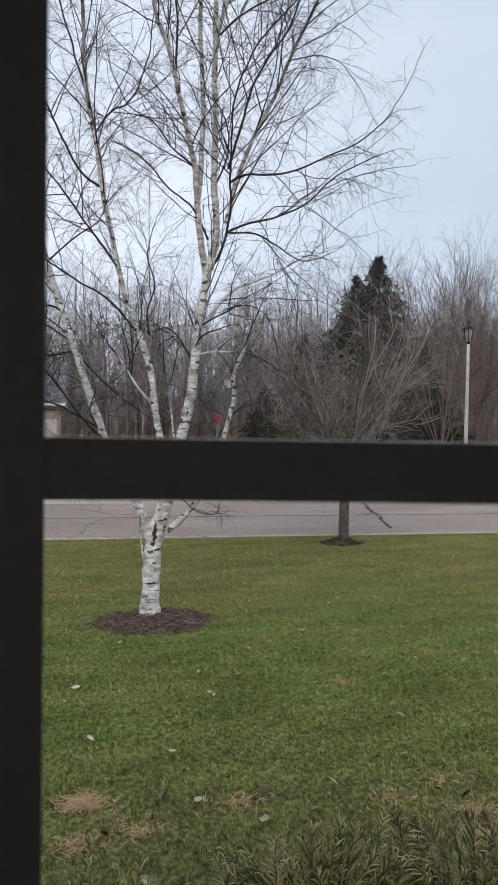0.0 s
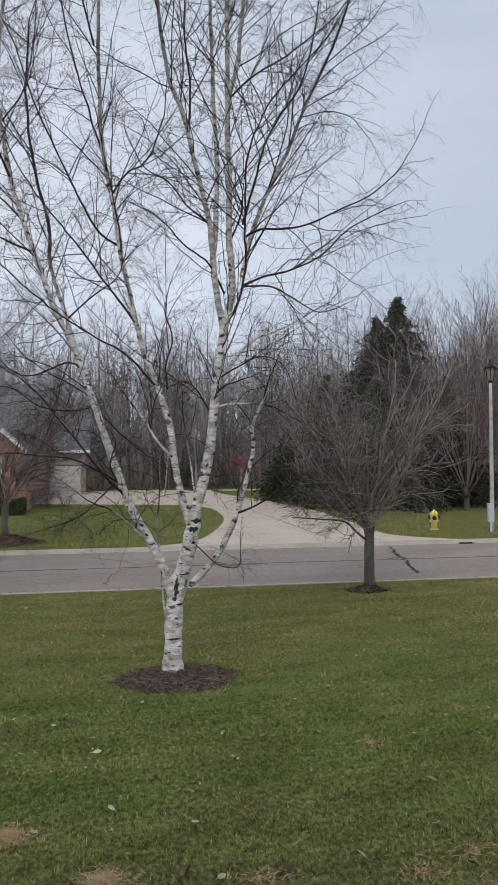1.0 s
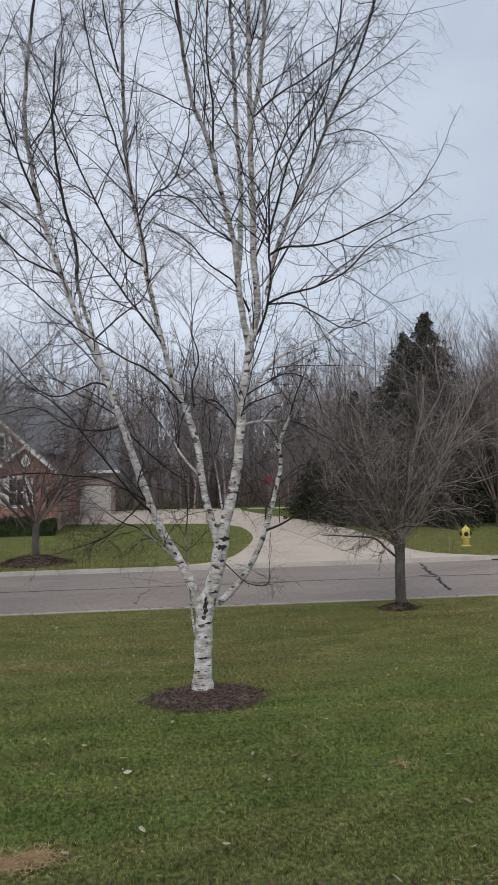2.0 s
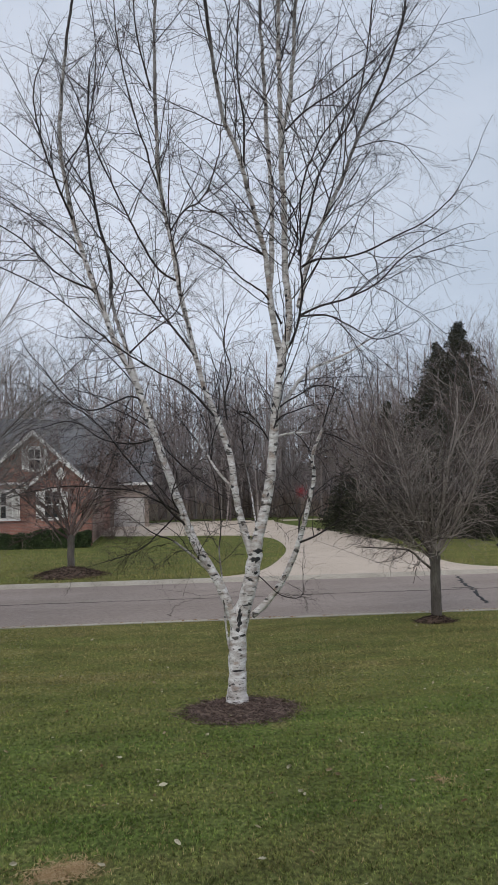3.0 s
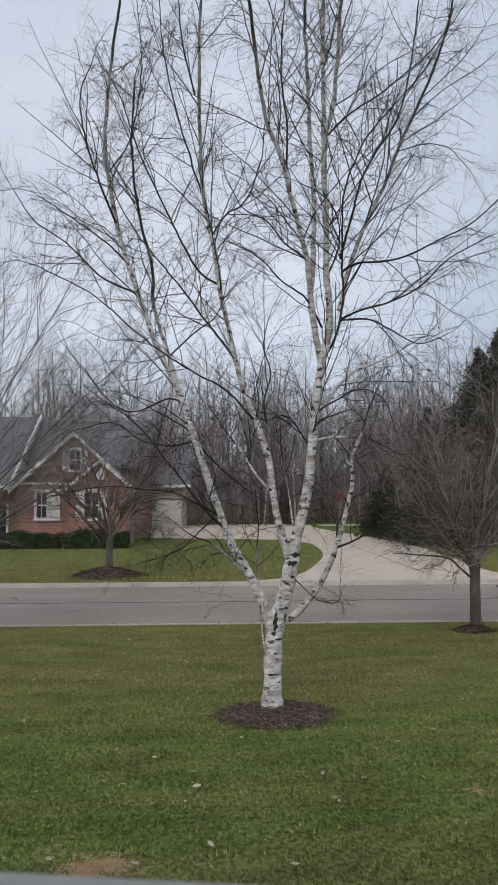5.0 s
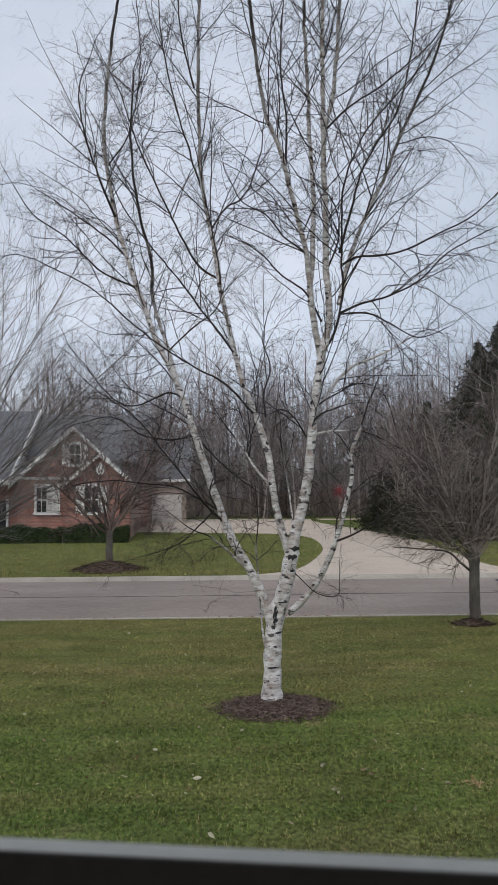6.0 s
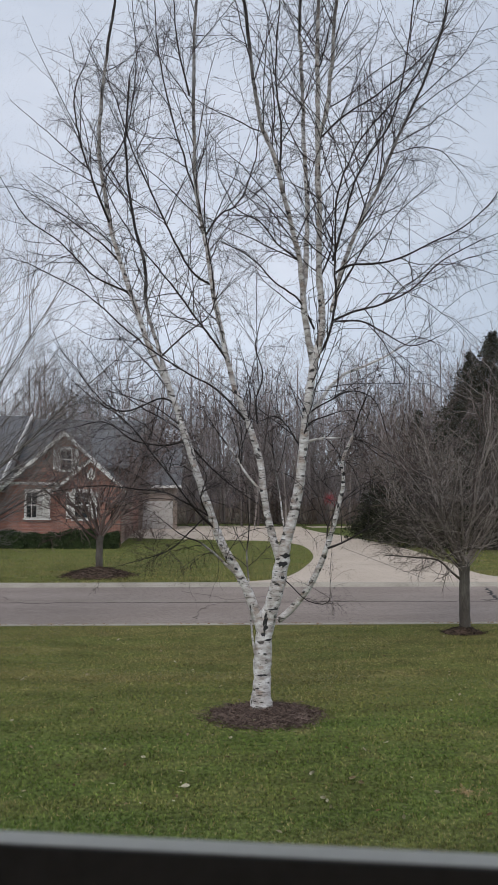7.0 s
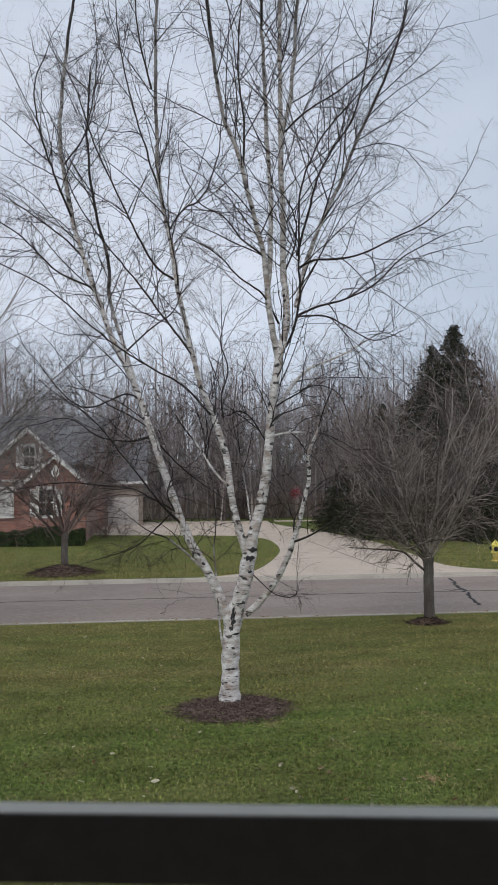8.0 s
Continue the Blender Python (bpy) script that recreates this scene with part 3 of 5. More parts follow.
# ---- mulch beds ----
def mulch_bed(x, y, rx, ry, height, seed, label, chips, mat, chip=1.0):
    r = random.Random(seed)
    bm = bmesh.new()
    mid = bm.verts.new((0, 0, height))
    rings = []
    for j in range(1, 8):
        f = j / 7
        ring = []
        for k in range(40):
            w = 2 * math.pi * k / 40
            wob = 1 + (0.22 * noise.noise((math.cos(w) * 1.7 + seed, math.sin(w) * 1.7, 0)) + 0.10 * noise.noise((math.cos(w) * 6 + seed, math.sin(w) * 6, 4))) * f + r.uniform(-0.03, 0.03)
            z = height * (1 - f ** 1.6) - (0.03 if j == 7 else 0) + r.uniform(-0.008, 0.012)
            ring.append(bm.verts.new((rx * f * wob * math.cos(w), ry * f * wob * math.sin(w), z)))
        rings.append(ring)
    for k in range(40):
        bm.faces.new((mid, rings[0][k], rings[0][(k + 1) % 40]))
        for a, b in zip(rings, rings[1:]):
            bm.faces.new((a[k], b[k], b[(k + 1) % 40], a[(k + 1) % 40]))
    bed = thing("mulch_bed", pose(x, y, 0), label, "mulch")
    part("mound", bm, mat, bed)
    T = Tubes()
    for _ in range(chips):
        f, w = math.sqrt(r.random()) * (1.0 + abs(r.gauss(0, 0.16))), r.uniform(0, 2 * math.pi)
        p = Vector((rx * f * math.cos(w), ry * f * math.sin(w), max(0.0, height * (1 - f ** 1.6)) + r.uniform(0.004, 0.02)))
        d = Vector((r.gauss(0, 1), r.gauss(0, 1), r.gauss(0, 0.25))).normalized() * r.uniform(0.012, 0.045) * chip
        T.add([p - d, p + d], [r.uniform(0.002, 0.0055) * chip, r.uniform(0.001, 0.004) * chip], 3)
    tagged(part("bark_chips", T.mesh("bark_chips"), mat, bed), kind="stuff")


mulch_bed(1.06, 8.97, 0.62, 0.50, 0.085, 1, "dark brown shredded bark mulch ring round the birch", 4200, MULCH)
mulch_bed(5.52, 14.02, 0.36, 0.26, 0.11, 2, "dark damp mulch ring round a street tree", 500, WET_MULCH, 1.5)
mulch_bed(-2.6, 25.0, 1.1, 1.2, 0.26, 3, "brown leaf mulch mound round a young tree", 1600, WET_MULCH, 2.2)

# ---- the birch ----
BIRCH_AT = Vector((1.05, 9.05, 0))
birch = thing("birch_tree", pose(*BIRCH_AT), "white paper birch with several stems, leafless, in the lawn", "tree")
shoots, stems = [], []


def limb(name, r0, r1, pale, *points):
    """A stem through its points, tapering from r0 to r1; pale: how white its bark is for its girth."""
    pts = smooth_path(points, 0.07)
    n = len(pts)
    r = random.Random(int(points[-1][0] * 1000) + n)
    wig, out, radii = Vector(), [], []
    for i, p in enumerate(pts):
        wig = wig * 0.9 + Vector((r.gauss(0, 0.004), r.gauss(0, 0.008), r.gauss(0, 0.003)))
        t = i / (n - 1)
        out.append(p + wig * min(1, i / 6))
        rad = (r0 + (r1 - r0) * t ** (0.56 if n > 40 else 0.85)) * (1 + r.gauss(0, 0.022)) * (1.0 if name != "trunk" else 1 + 0.22 * max(0, 1 - t * 12))
        radii.append(rad if i < n - 1 else rad * 0.5)
    if name == "trunk":
        out[0].z -= 0.2
    T = Tubes()
    T.add(out, radii, 16 if r0 > 0.05 else 10 if r0 > 0.03 else 7)
    T.g = [g * pale for g in T.g]
    sides = len(T.v) // n
    for i, v in enumerate(T.v):
        c = out[i // sides]
        T.v[i] = c + (v - c) * (1 + 0.16 * noise.noise(v * 11) + 0.10 * noise.noise(v * 27))
    part(name, T.mesh(name, True), BIRCH, birch)
    if name != "trunk":
        shoots.append((out, radii, name))
    stems.append((out, radii))


def scar(stem, height, side, width, tall):
    """A black level scar in the bark, bent round the stem."""
    pts, radii = stems[stem]
    i = min(range(len(pts) - 1), key=lambda k: abs(pts[k].z - height))
    r = random.Random(int(height * 1000) + stem)
    bm, n, rows = bmesh.new(), 9, []
    for k in range(n):
        t = k / (n - 1)
        w = radians(-90 + side) + (t - 0.5) * width / radii[i]
        h = tall * (math.sin(math.pi * (0.06 + 0.88 * t)) ** 0.5) * r.uniform(0.35, 1.15) / 2
        rows.append([])
        for q, o in ((-1, 0.97), (-0.6, 1.03), (0.6, 1.03), (1, 0.97)):
            c = pts[i].lerp(pts[i + 1], 0.5) + (pts[i + 1] - pts[i]).normalized() * (h * q + r.uniform(-0.1, 0.1) * tall)
            rows[-1].append(bm.verts.new(c + Vector((math.cos(w), math.sin(w), 0)) * (radii[i] * o + 0.0015)))
    for a, c in zip(rows, rows[1:]):
        for q in range(3):
            bm.faces.new((a[q], c[q], c[q + 1], a[q + 1]))
    part("bark_scar", bm, TAR, birch, "black scar in the white bark")


limb("trunk", 0.119, 0.088, 1.0, (-0.03, 0.00, 0.08), (-0.02, 0.00, 0.29), (0.00, 0.00, 0.76), (0.04, 0.00, 1.06), (0.14, 0.00, 1.42), (0.21, 0.00, 1.74), (0.25, 0.00, 1.94))
limb("limb", 0.069, 0.016, 1.0, (-0.02, 0.00, 1.00), (-0.21, 0.03, 1.50), (-0.55, 0.08, 2.12), (-0.95, 0.15, 3.30), (-1.20, 0.20, 4.02), (-1.52, 0.24, 4.75), (-1.97, 0.33, 6.12), (-2.13, 0.41, 7.56), (-1.95, 0.50, 9.36))
limb("limb", 0.078, 0.019, 1.0, (0.22, 0.00, 1.84), (0.44, -0.06, 2.74), (0.50, -0.10, 3.43), (0.57, -0.15, 4.06), (0.69, -0.19, 4.68), (0.67, -0.23, 5.31), (0.64, -0.30, 6.50), (0.62, -0.38, 7.77), (0.62, -0.50, 9.61))
limb("limb", 0.053, 0.016, 1.0, (0.21, 0.00, 1.77), (0.04, 0.03, 2.39), (-0.07, 0.07, 3.16), (-0.38, 0.12, 4.02), (-0.52, 0.15, 4.67), (-0.66, 0.19, 5.41), (-0.88, 0.26, 6.77), (-0.91, 0.34, 8.51), (-0.83, 0.40, 9.99))
limb("limb", 0.044, 0.017, 1.9, (0.18, 0.00, 1.11), (0.32, -0.05, 1.23), (0.51, -0.14, 1.50), (0.65, -0.24, 1.80), (0.76, -0.33, 2.13), (0.89, -0.51, 2.73), (0.86, -0.58, 2.99), (0.91, -0.64, 3.19), (0.96, -0.70, 3.38))
limb("limb", 0.047, 0.016, 1.0, (0.59, -0.16, 4.26), (0.49, -0.25, 4.74), (0.39, -0.38, 5.47), (0.30, -0.45, 5.80), (0.05, -0.61, 6.63), (-0.07, -0.66, 6.88), (-0.17, -0.73, 7.25), (-0.36, -0.97, 8.41), (-0.42, -1.06, 8.88))
limb("limb", 0.037, 0.019, 1.0, (0.44, -0.32, 5.07), (0.49, -0.25, 5.51), (0.53, -0.18, 6.05), (0.52, -0.06, 6.83), (0.51, 0.05, 7.64), (0.51, 0.16, 8.47), (0.51, 0.28, 9.34), (0.51, 0.38, 10.15))
limb("limb", 0.031, 0.016, 1.0, (0.63, -0.34, 6.99), (0.73, -0.40, 7.47), (0.79, -0.48, 8.09), (0.83, -0.57, 8.76), (0.84, -0.63, 9.30))
limb("bough", 0.019, 0.007, 0.3, (0.59, -0.16, 4.26), (0.74, -0.24, 4.52), (0.84, -0.36, 5.00), (0.82, -0.45, 5.39), (0.79, -0.64, 6.12), (0.93, -0.77, 6.58), (1.11, -0.86, 6.89), (1.60, -1.06, 7.42), (1.81, -1.16, 7.71))
limb("bough", 0.018, 0.006, 0.3, (0.78, -0.45, 5.46), (0.89, -0.52, 5.85), (1.03, -0.62, 6.38), (1.24, -0.69, 6.77), (1.42, -0.76, 7.10), (1.54, -0.84, 7.55), (1.62, -0.94, 8.12), (1.67, -1.05, 8.74))
limb("limb", 0.037, 0.012, 1.0, (0.80, -0.30, 4.87), (0.97, -0.20, 5.47), (1.21, -0.10, 6.06), (1.48, -0.00, 6.63), (1.67, 0.07, 7.08), (2.19, 0.24, 8.20), (2.49, 0.36, 9.01), (2.65, 0.44, 9.58), (2.77, 0.50, 10.05))
limb("bough", 0.016, 0.005, 0.3, (0.81, -0.30, 4.76), (1.04, -0.46, 4.84), (1.33, -0.66, 4.89), (1.61, -0.87, 5.01), (1.81, -1.10, 5.22), (1.93, -1.22, 5.31), (2.26, -1.51, 5.43))
limb("bough", 0.014, 0.004, 0.3, (0.81, -0.30, 4.75), (1.11, -0.45, 4.73), (1.35, -0.58, 4.58), (1.63, -0.76, 4.37), (1.97, -0.95, 4.47))
limb("bough", 0.016, 0.005, 0.3, (0.82, -0.45, 5.32), (0.96, -0.54, 5.38), (1.26, -0.70, 5.36), (1.56, -0.86, 5.41), (1.83, -1.04, 5.52), (2.10, -1.22, 5.64), (2.32, -1.41, 5.82), (2.40, -1.52, 5.97))
limb("bough", 0.014, 0.005, 0.3, (0.64, -0.34, 7.03), (0.95, -0.43, 7.31), (1.35, -0.53, 7.56), (1.74, -0.64, 7.87), (1.97, -0.72, 8.10), (2.26, -0.83, 8.51))
limb("bough", 0.028, 0.009, 2.2, (0.54, -0.10, 3.58), (0.79, 0.06, 3.93), (1.04, 0.18, 4.17), (1.37, 0.31, 4.32), (1.71, 0.44, 4.50), (2.07, 0.59, 4.73))
limb("bough", 0.017, 0.006, 2.2, (0.50, -0.09, 3.28), (0.73, -0.20, 3.33), (1.11, -0.37, 3.30), (1.32, -0.49, 3.18))
limb("bough", 0.014, 0.004, 0.3, (0.73, -0.33, 2.00), (0.88, -0.42, 2.07), (1.11, -0.56, 2.23), (1.28, -0.67, 2.34), (1.48, -0.81, 2.52))
limb("bough", 0.014, 0.004, 0.3, (-0.62, 0.10, 2.34), (-0.91, -0.04, 2.51), (-1.18, -0.16, 2.64), (-1.58, -0.32, 2.70), (-2.01, -0.51, 2.73), (-2.42, -0.70, 2.67))
limb("bough", 0.016, 0.004, 0.3, (-0.60, 0.08, 2.22), (-0.84, -0.08, 2.45), (-1.25, -0.40, 2.98), (-1.61, -0.70, 3.42), (-1.92, -0.91, 3.64), (-2.20, -1.12, 3.87))
limb("bough", 0.022, 0.004, 1.7, (-0.31, 0.05, 1.64), (-0.56, -0.06, 1.88), (-0.78, -0.14, 2.06), (-0.98, -0.22, 2.14), (-1.22, -0.34, 2.32))
limb("bough", 0.010, 0.004, 0.3, (-0.72, 0.10, 2.36), (-0.90, -0.05, 2.18), (-1.13, -0.23, 1.97), (-1.37, -0.38, 1.89), (-1.62, -0.54, 1.84))
limb("bough", 0.016, 0.006, 0.3, (-0.23, 0.10, 3.57), (-0.55, -0.01, 3.91), (-0.92, -0.11, 4.10), (-1.31, -0.22, 4.30), (-1.71, -0.35, 4.59), (-2.17, -0.51, 4.96), (-2.78, -0.70, 5.22))
limb("bough", 0.018, 0.006, 0.3, (-0.46, 0.13, 4.34), (-0.90, 0.35, 4.99), (-1.27, 0.51, 5.49), (-1.57, 0.64, 5.89), (-1.74, 0.72, 6.16), (-2.07, 0.89, 6.77), (-2.24, 1.03, 7.39))
limb("limb", 0.031, 0.012, 1.0, (-1.18, 0.20, 4.02), (-1.30, 0.28, 4.47), (-1.46, 0.37, 5.00), (-1.53, 0.47, 5.62), (-1.70, 0.59, 6.35), (-1.82, 0.75, 7.35), (-1.78, 0.90, 8.41))
limb("bough", 0.016, 0.006, 0.3, (-0.80, 0.24, 6.24), (-1.02, 0.35, 7.02), (-1.14, 0.40, 7.43), (-1.30, 0.50, 8.20), (-1.41, 0.58, 8.80), (-1.46, 0.66, 9.50), (-1.55, 0.74, 10.13))
limb("bough", 0.016, 0.006, 0.3, (-0.66, 0.19, 5.30), (-0.92, 0.13, 5.46), (-1.20, 0.02, 5.92), (-1.41, -0.08, 6.31), (-1.68, -0.21, 6.88), (-1.86, -0.33, 7.40), (-2.02, -0.41, 7.70))
limb("bough", 0.016, 0.006, 0.3, (-1.97, 0.33, 6.12), (-2.16, 0.20, 6.55), (-2.34, 0.05, 7.07), (-2.40, -0.09, 7.58), (-2.22, -0.22, 8.02))
limb("bough", 0.014, 0.006, 0.3, (-0.96, 0.31, 7.87), (-1.07, 0.22, 8.28), (-1.16, 0.13, 8.75), (-1.21, 0.01, 9.36))
limb("bough", 0.014, 0.006, 0.3, (0.12, -0.53, 6.45), (0.13, -0.62, 6.97), (0.05, -0.72, 7.54), (0.06, -0.82, 8.11), (0.08, -0.93, 8.73))
limb("bough", 0.014, 0.005, 0.3, (-0.07, 0.09, 3.52), (-0.08, 0.20, 3.81), (0.02, 0.34, 4.20), (-0.06, 0.49, 4.60), (0.08, 0.66, 5.10))
limb("bough", 0.014, 0.005, 0.3, (0.60, -0.19, 4.68), (0.38, -0.34, 4.99), (0.08, -0.47, 5.16), (-0.20, -0.62, 5.38), (-0.61, -0.80, 5.51))
limb("bough", 0.019, 0.009, 2.2, (-0.02, 0.05, 2.67), (-0.19, 0.15, 2.88), (-0.34, 0.26, 3.14), (-0.51, 0.38, 3.40))
limb("bough", 0.014, 0.008, 2.2, (0.27, 0.02, 2.11), (0.24, 0.18, 2.53), (0.21, 0.32, 2.89), (0.19, 0.45, 3.26))
limb("bough", 0.016, 0.009, 2.2, (-0.09, 0.00, 0.66), (-0.13, -0.03, 0.83), (-0.16, -0.07, 1.11), (-0.18, -0.10, 1.32))
limb("bough", 0.011, 0.006, 2.2, (-0.18, 0.03, 1.57), (-0.20, 0.10, 1.91), (-0.17, 0.15, 2.18), (-0.19, 0.21, 2.53))
limb("bough", 0.014, 0.005, 0.3, (-1.05, 0.18, 3.70), (-1.26, 0.12, 3.83), (-1.67, 0.01, 3.65), (-1.94, -0.06, 3.73), (-2.27, -0.20, 4.15))
limb("bough", 0.012, 0.005, 0.3, (-0.95, 0.15, 3.30), (-1.26, 0.25, 3.24), (-1.62, 0.35, 3.32), (-1.99, 0.47, 3.54), (-2.43, 0.59, 3.48))
limb("bough", 0.012, 0.005, 0.3, (-0.90, 0.15, 3.23), (-0.55, 0.29, 2.89), (-0.26, 0.39, 2.67), (-0.03, 0.46, 2.53))
limb("bough", 0.008, 0.004, 0.3, (0.21, 0.00, 1.64), (0.35, -0.11, 1.51), (0.50, -0.25, 1.36), (0.71, -0.38, 1.36), (0.71, -0.52, 1.62))
limb("bough", 0.012, 0.004, 0.3, (0.54, -0.10, 3.64), (0.77, -0.04, 3.79), (1.15, 0.05, 3.95), (1.46, 0.13, 3.82), (1.64, 0.24, 3.39))
limb("bough", 0.012, 0.004, 0.3, (0.44, -0.09, 3.22), (0.25, -0.19, 3.49), (0.10, -0.24, 3.59), (-0.11, -0.30, 3.51), (-0.32, -0.37, 3.60))
limb("bough", 0.014, 0.005, 0.3, (0.44, -0.09, 3.22), (0.52, -0.23, 3.49), (0.71, -0.34, 3.58), (0.89, -0.45, 3.64))
limb("bough", 0.012, 0.004, 0.3, (0.72, -0.33, 2.03), (0.78, -0.23, 2.33), (1.10, -0.08, 2.67), (1.50, 0.05, 2.88))
limb("bough", 0.012, 0.004, 0.3, (-0.67, 0.10, 2.36), (-0.78, -0.03, 2.60), (-0.71, -0.16, 2.87), (-0.85, -0.28, 3.07))
limb("bough", 0.014, 0.005, 0.3, (-0.76, 0.22, 5.92), (-0.55, 0.32, 6.28), (-0.32, 0.39, 6.47), (-0.08, 0.55, 7.09), (0.02, 0.72, 7.82), (0.20, 0.87, 8.48))
limb("bough", 0.014, 0.005, 0.3, (-1.70, 0.27, 5.19), (-2.12, 0.11, 5.35), (-2.51, -0.09, 5.70), (-2.88, -0.27, 5.91), (-3.11, -0.44, 6.24))
limb("bough", 0.014, 0.005, 0.3, (-1.80, 0.29, 5.56), (-2.09, 0.43, 5.89), (-2.63, 0.63, 6.33), (-3.11, 0.80, 6.70))
limb("bough", 0.012, 0.005, 0.3, (-2.09, 0.36, 6.78), (-1.81, 0.47, 7.29), (-1.71, 0.59, 7.99), (-1.69, 0.72, 8.79), (-1.78, 0.85, 9.61))
limb("bough", 0.012, 0.005, 0.3, (-1.26, -0.22, 4.30), (-0.99, -0.33, 4.55), (-0.72, -0.43, 4.74), (-0.60, -0.53, 5.06))
limb("bough", 0.008, 0.004, 0.3, (1.65, 0.07, 7.08), (2.06, 0.15, 7.24), (2.44, 0.23, 7.25), (2.73, 0.31, 7.00))
limb("bough", 0.012, 0.005, 0.3, (0.67, -0.23, 5.31), (0.80, -0.36, 5.70), (0.71, -0.48, 6.07), (0.49, -0.57, 6.24), (0.20, -0.66, 6.33))
limb("bough", 0.010, 0.004, 0.3, (1.15, -0.10, 5.95), (1.58, 0.11, 6.49), (1.85, 0.23, 6.78))
limb("bough", 0.012, 0.005, 0.3, (0.39, -0.38, 5.47), (0.09, -0.46, 5.65), (-0.12, -0.52, 5.89), (-0.40, -0.59, 6.00), (-0.60, -0.67, 6.30))

for height, side, width, tall in ((0.17, -20, 0.06, 0.012), (0.27, -35, 0.05, 0.018), (0.31, 10, 0.03, 0.010), (0.42, 0, 0.15, 0.026), 
                                  (0.66, 5, 0.04, 0.018), (0.86, 25, 0.10, 0.030), (0.93, -15, 0.05, 0.075), (1.02, -5, 0.05, 0.05), 
                                  (1.18, 12, 0.13, 0.032), (1.32, -38, 0.05, 0.025), (1.56, 30, 0.04, 0.035), (1.66, -40, 0.05, 0.02),
                                  (1.80, 15, 0.12, 0.06), (1.88, -10, 0.09, 0.03), (1.06, -22, 0.05, 0.16), (0.98, -12, 0.035, 0.14),
                                  (1.12, -30, 0.03, 0.10), (1.72, -5, 0.14, 0.09), (1.62, 20, 0.05, 0.05), (1.48, -15, 0.06, 0.03), (1.40, 30, 0.05, 0.02)):
    scar(0, height, side, width, tall)
r = random.Random(77)
for stem, lo, hi, n in ((1, 1.2, 5.5, 9), (2, 2.0, 7.5, 15), (3, 1.9, 7.0, 10), (4, 1.3, 3.0, 12), (5, 4.6, 7.5, 9), (6, 5.5, 8.5, 8)):
    for k in range(n):
        z = r.uniform(lo, hi)
        scar(stem, z, r.uniform(-60, 60), r.uniform(0.02, 0.06), r.uniform(0.012, 0.075))

# rising side branches, from them arching shoots, and on those fine twigs that hang
TW = Tubes()
rng = random.Random(11)
RISING = [(10, 4, 0.09, 0.012, 0.34, 7, 0.10, 50, 0.52), (8, 3, 0.19, -0.075, 0.48, 5, 0.12, 56, 0.42), (4, 3, 0.33, -0.17, 0.75, 0, 0, 0, 0)]
HANGING = [(10, 3, 0.17, -0.020, 0.40, 7, 0.08, 54, 0.50), (7, 3, 0.24, -0.10, 0.5, 4, 0.15, 56, 0.45), (4, 3, 0.36, -0.20, 0.75, 0, 0, 0, 0)]
for pts, radii, name in shoots:
    if pts[-1].z < 1.6:
        continue
    length = sum((b - a).length for a, b in zip(pts, pts[1:]))
    lo = 0.14 if name == "bough" else max(0.20, min(0.8, (2.4 - pts[0].z) / max(0.5, pts[-1].z - pts[0].z)))
    for k in range(int(length * (1 - lo) * (4.7 if name == "limb" else 4.7 if pts[0].z > 3.2 else 5.8)) + 2):
        t = lo + (1 - lo) * rng.random() * 0.97
        i = min(int(t * (len(pts) - 1)), len(pts) - 2)
        d = (pts[i + 1] - pts[i]).normalized()
        high = pts[i].z > 3.0
        way = aside(rng, d, rng.uniform(26, 64))
        steep = high and d.z > 0.72
        way = (way + Vector((0, 0, 0.22 if steep else 0.04))).normalized()
        reach = rng.uniform(0.5, 2.1) * (1.15 - 0.6 * t) * (1.0 if high else 0.68)
        grow(TW, rng, pts[i], way, reach, min(0.0034 + 0.0030 * reach, radii[i] * 0.6), 0, RISING if steep else HANGING)
    grow(TW, rng, pts[-1], (pts[-1] - pts[-2]).normalized(), rng.uniform(0.4, 0.8), min(0.008, radii[-2] * 0.8), 0, RISING if pts[-1].z - pts[-2].z > 0.05 else HANGING)
part("twigs", TW.mesh("twigs"), BIRCH, birch, "fine dark drooping twigs")


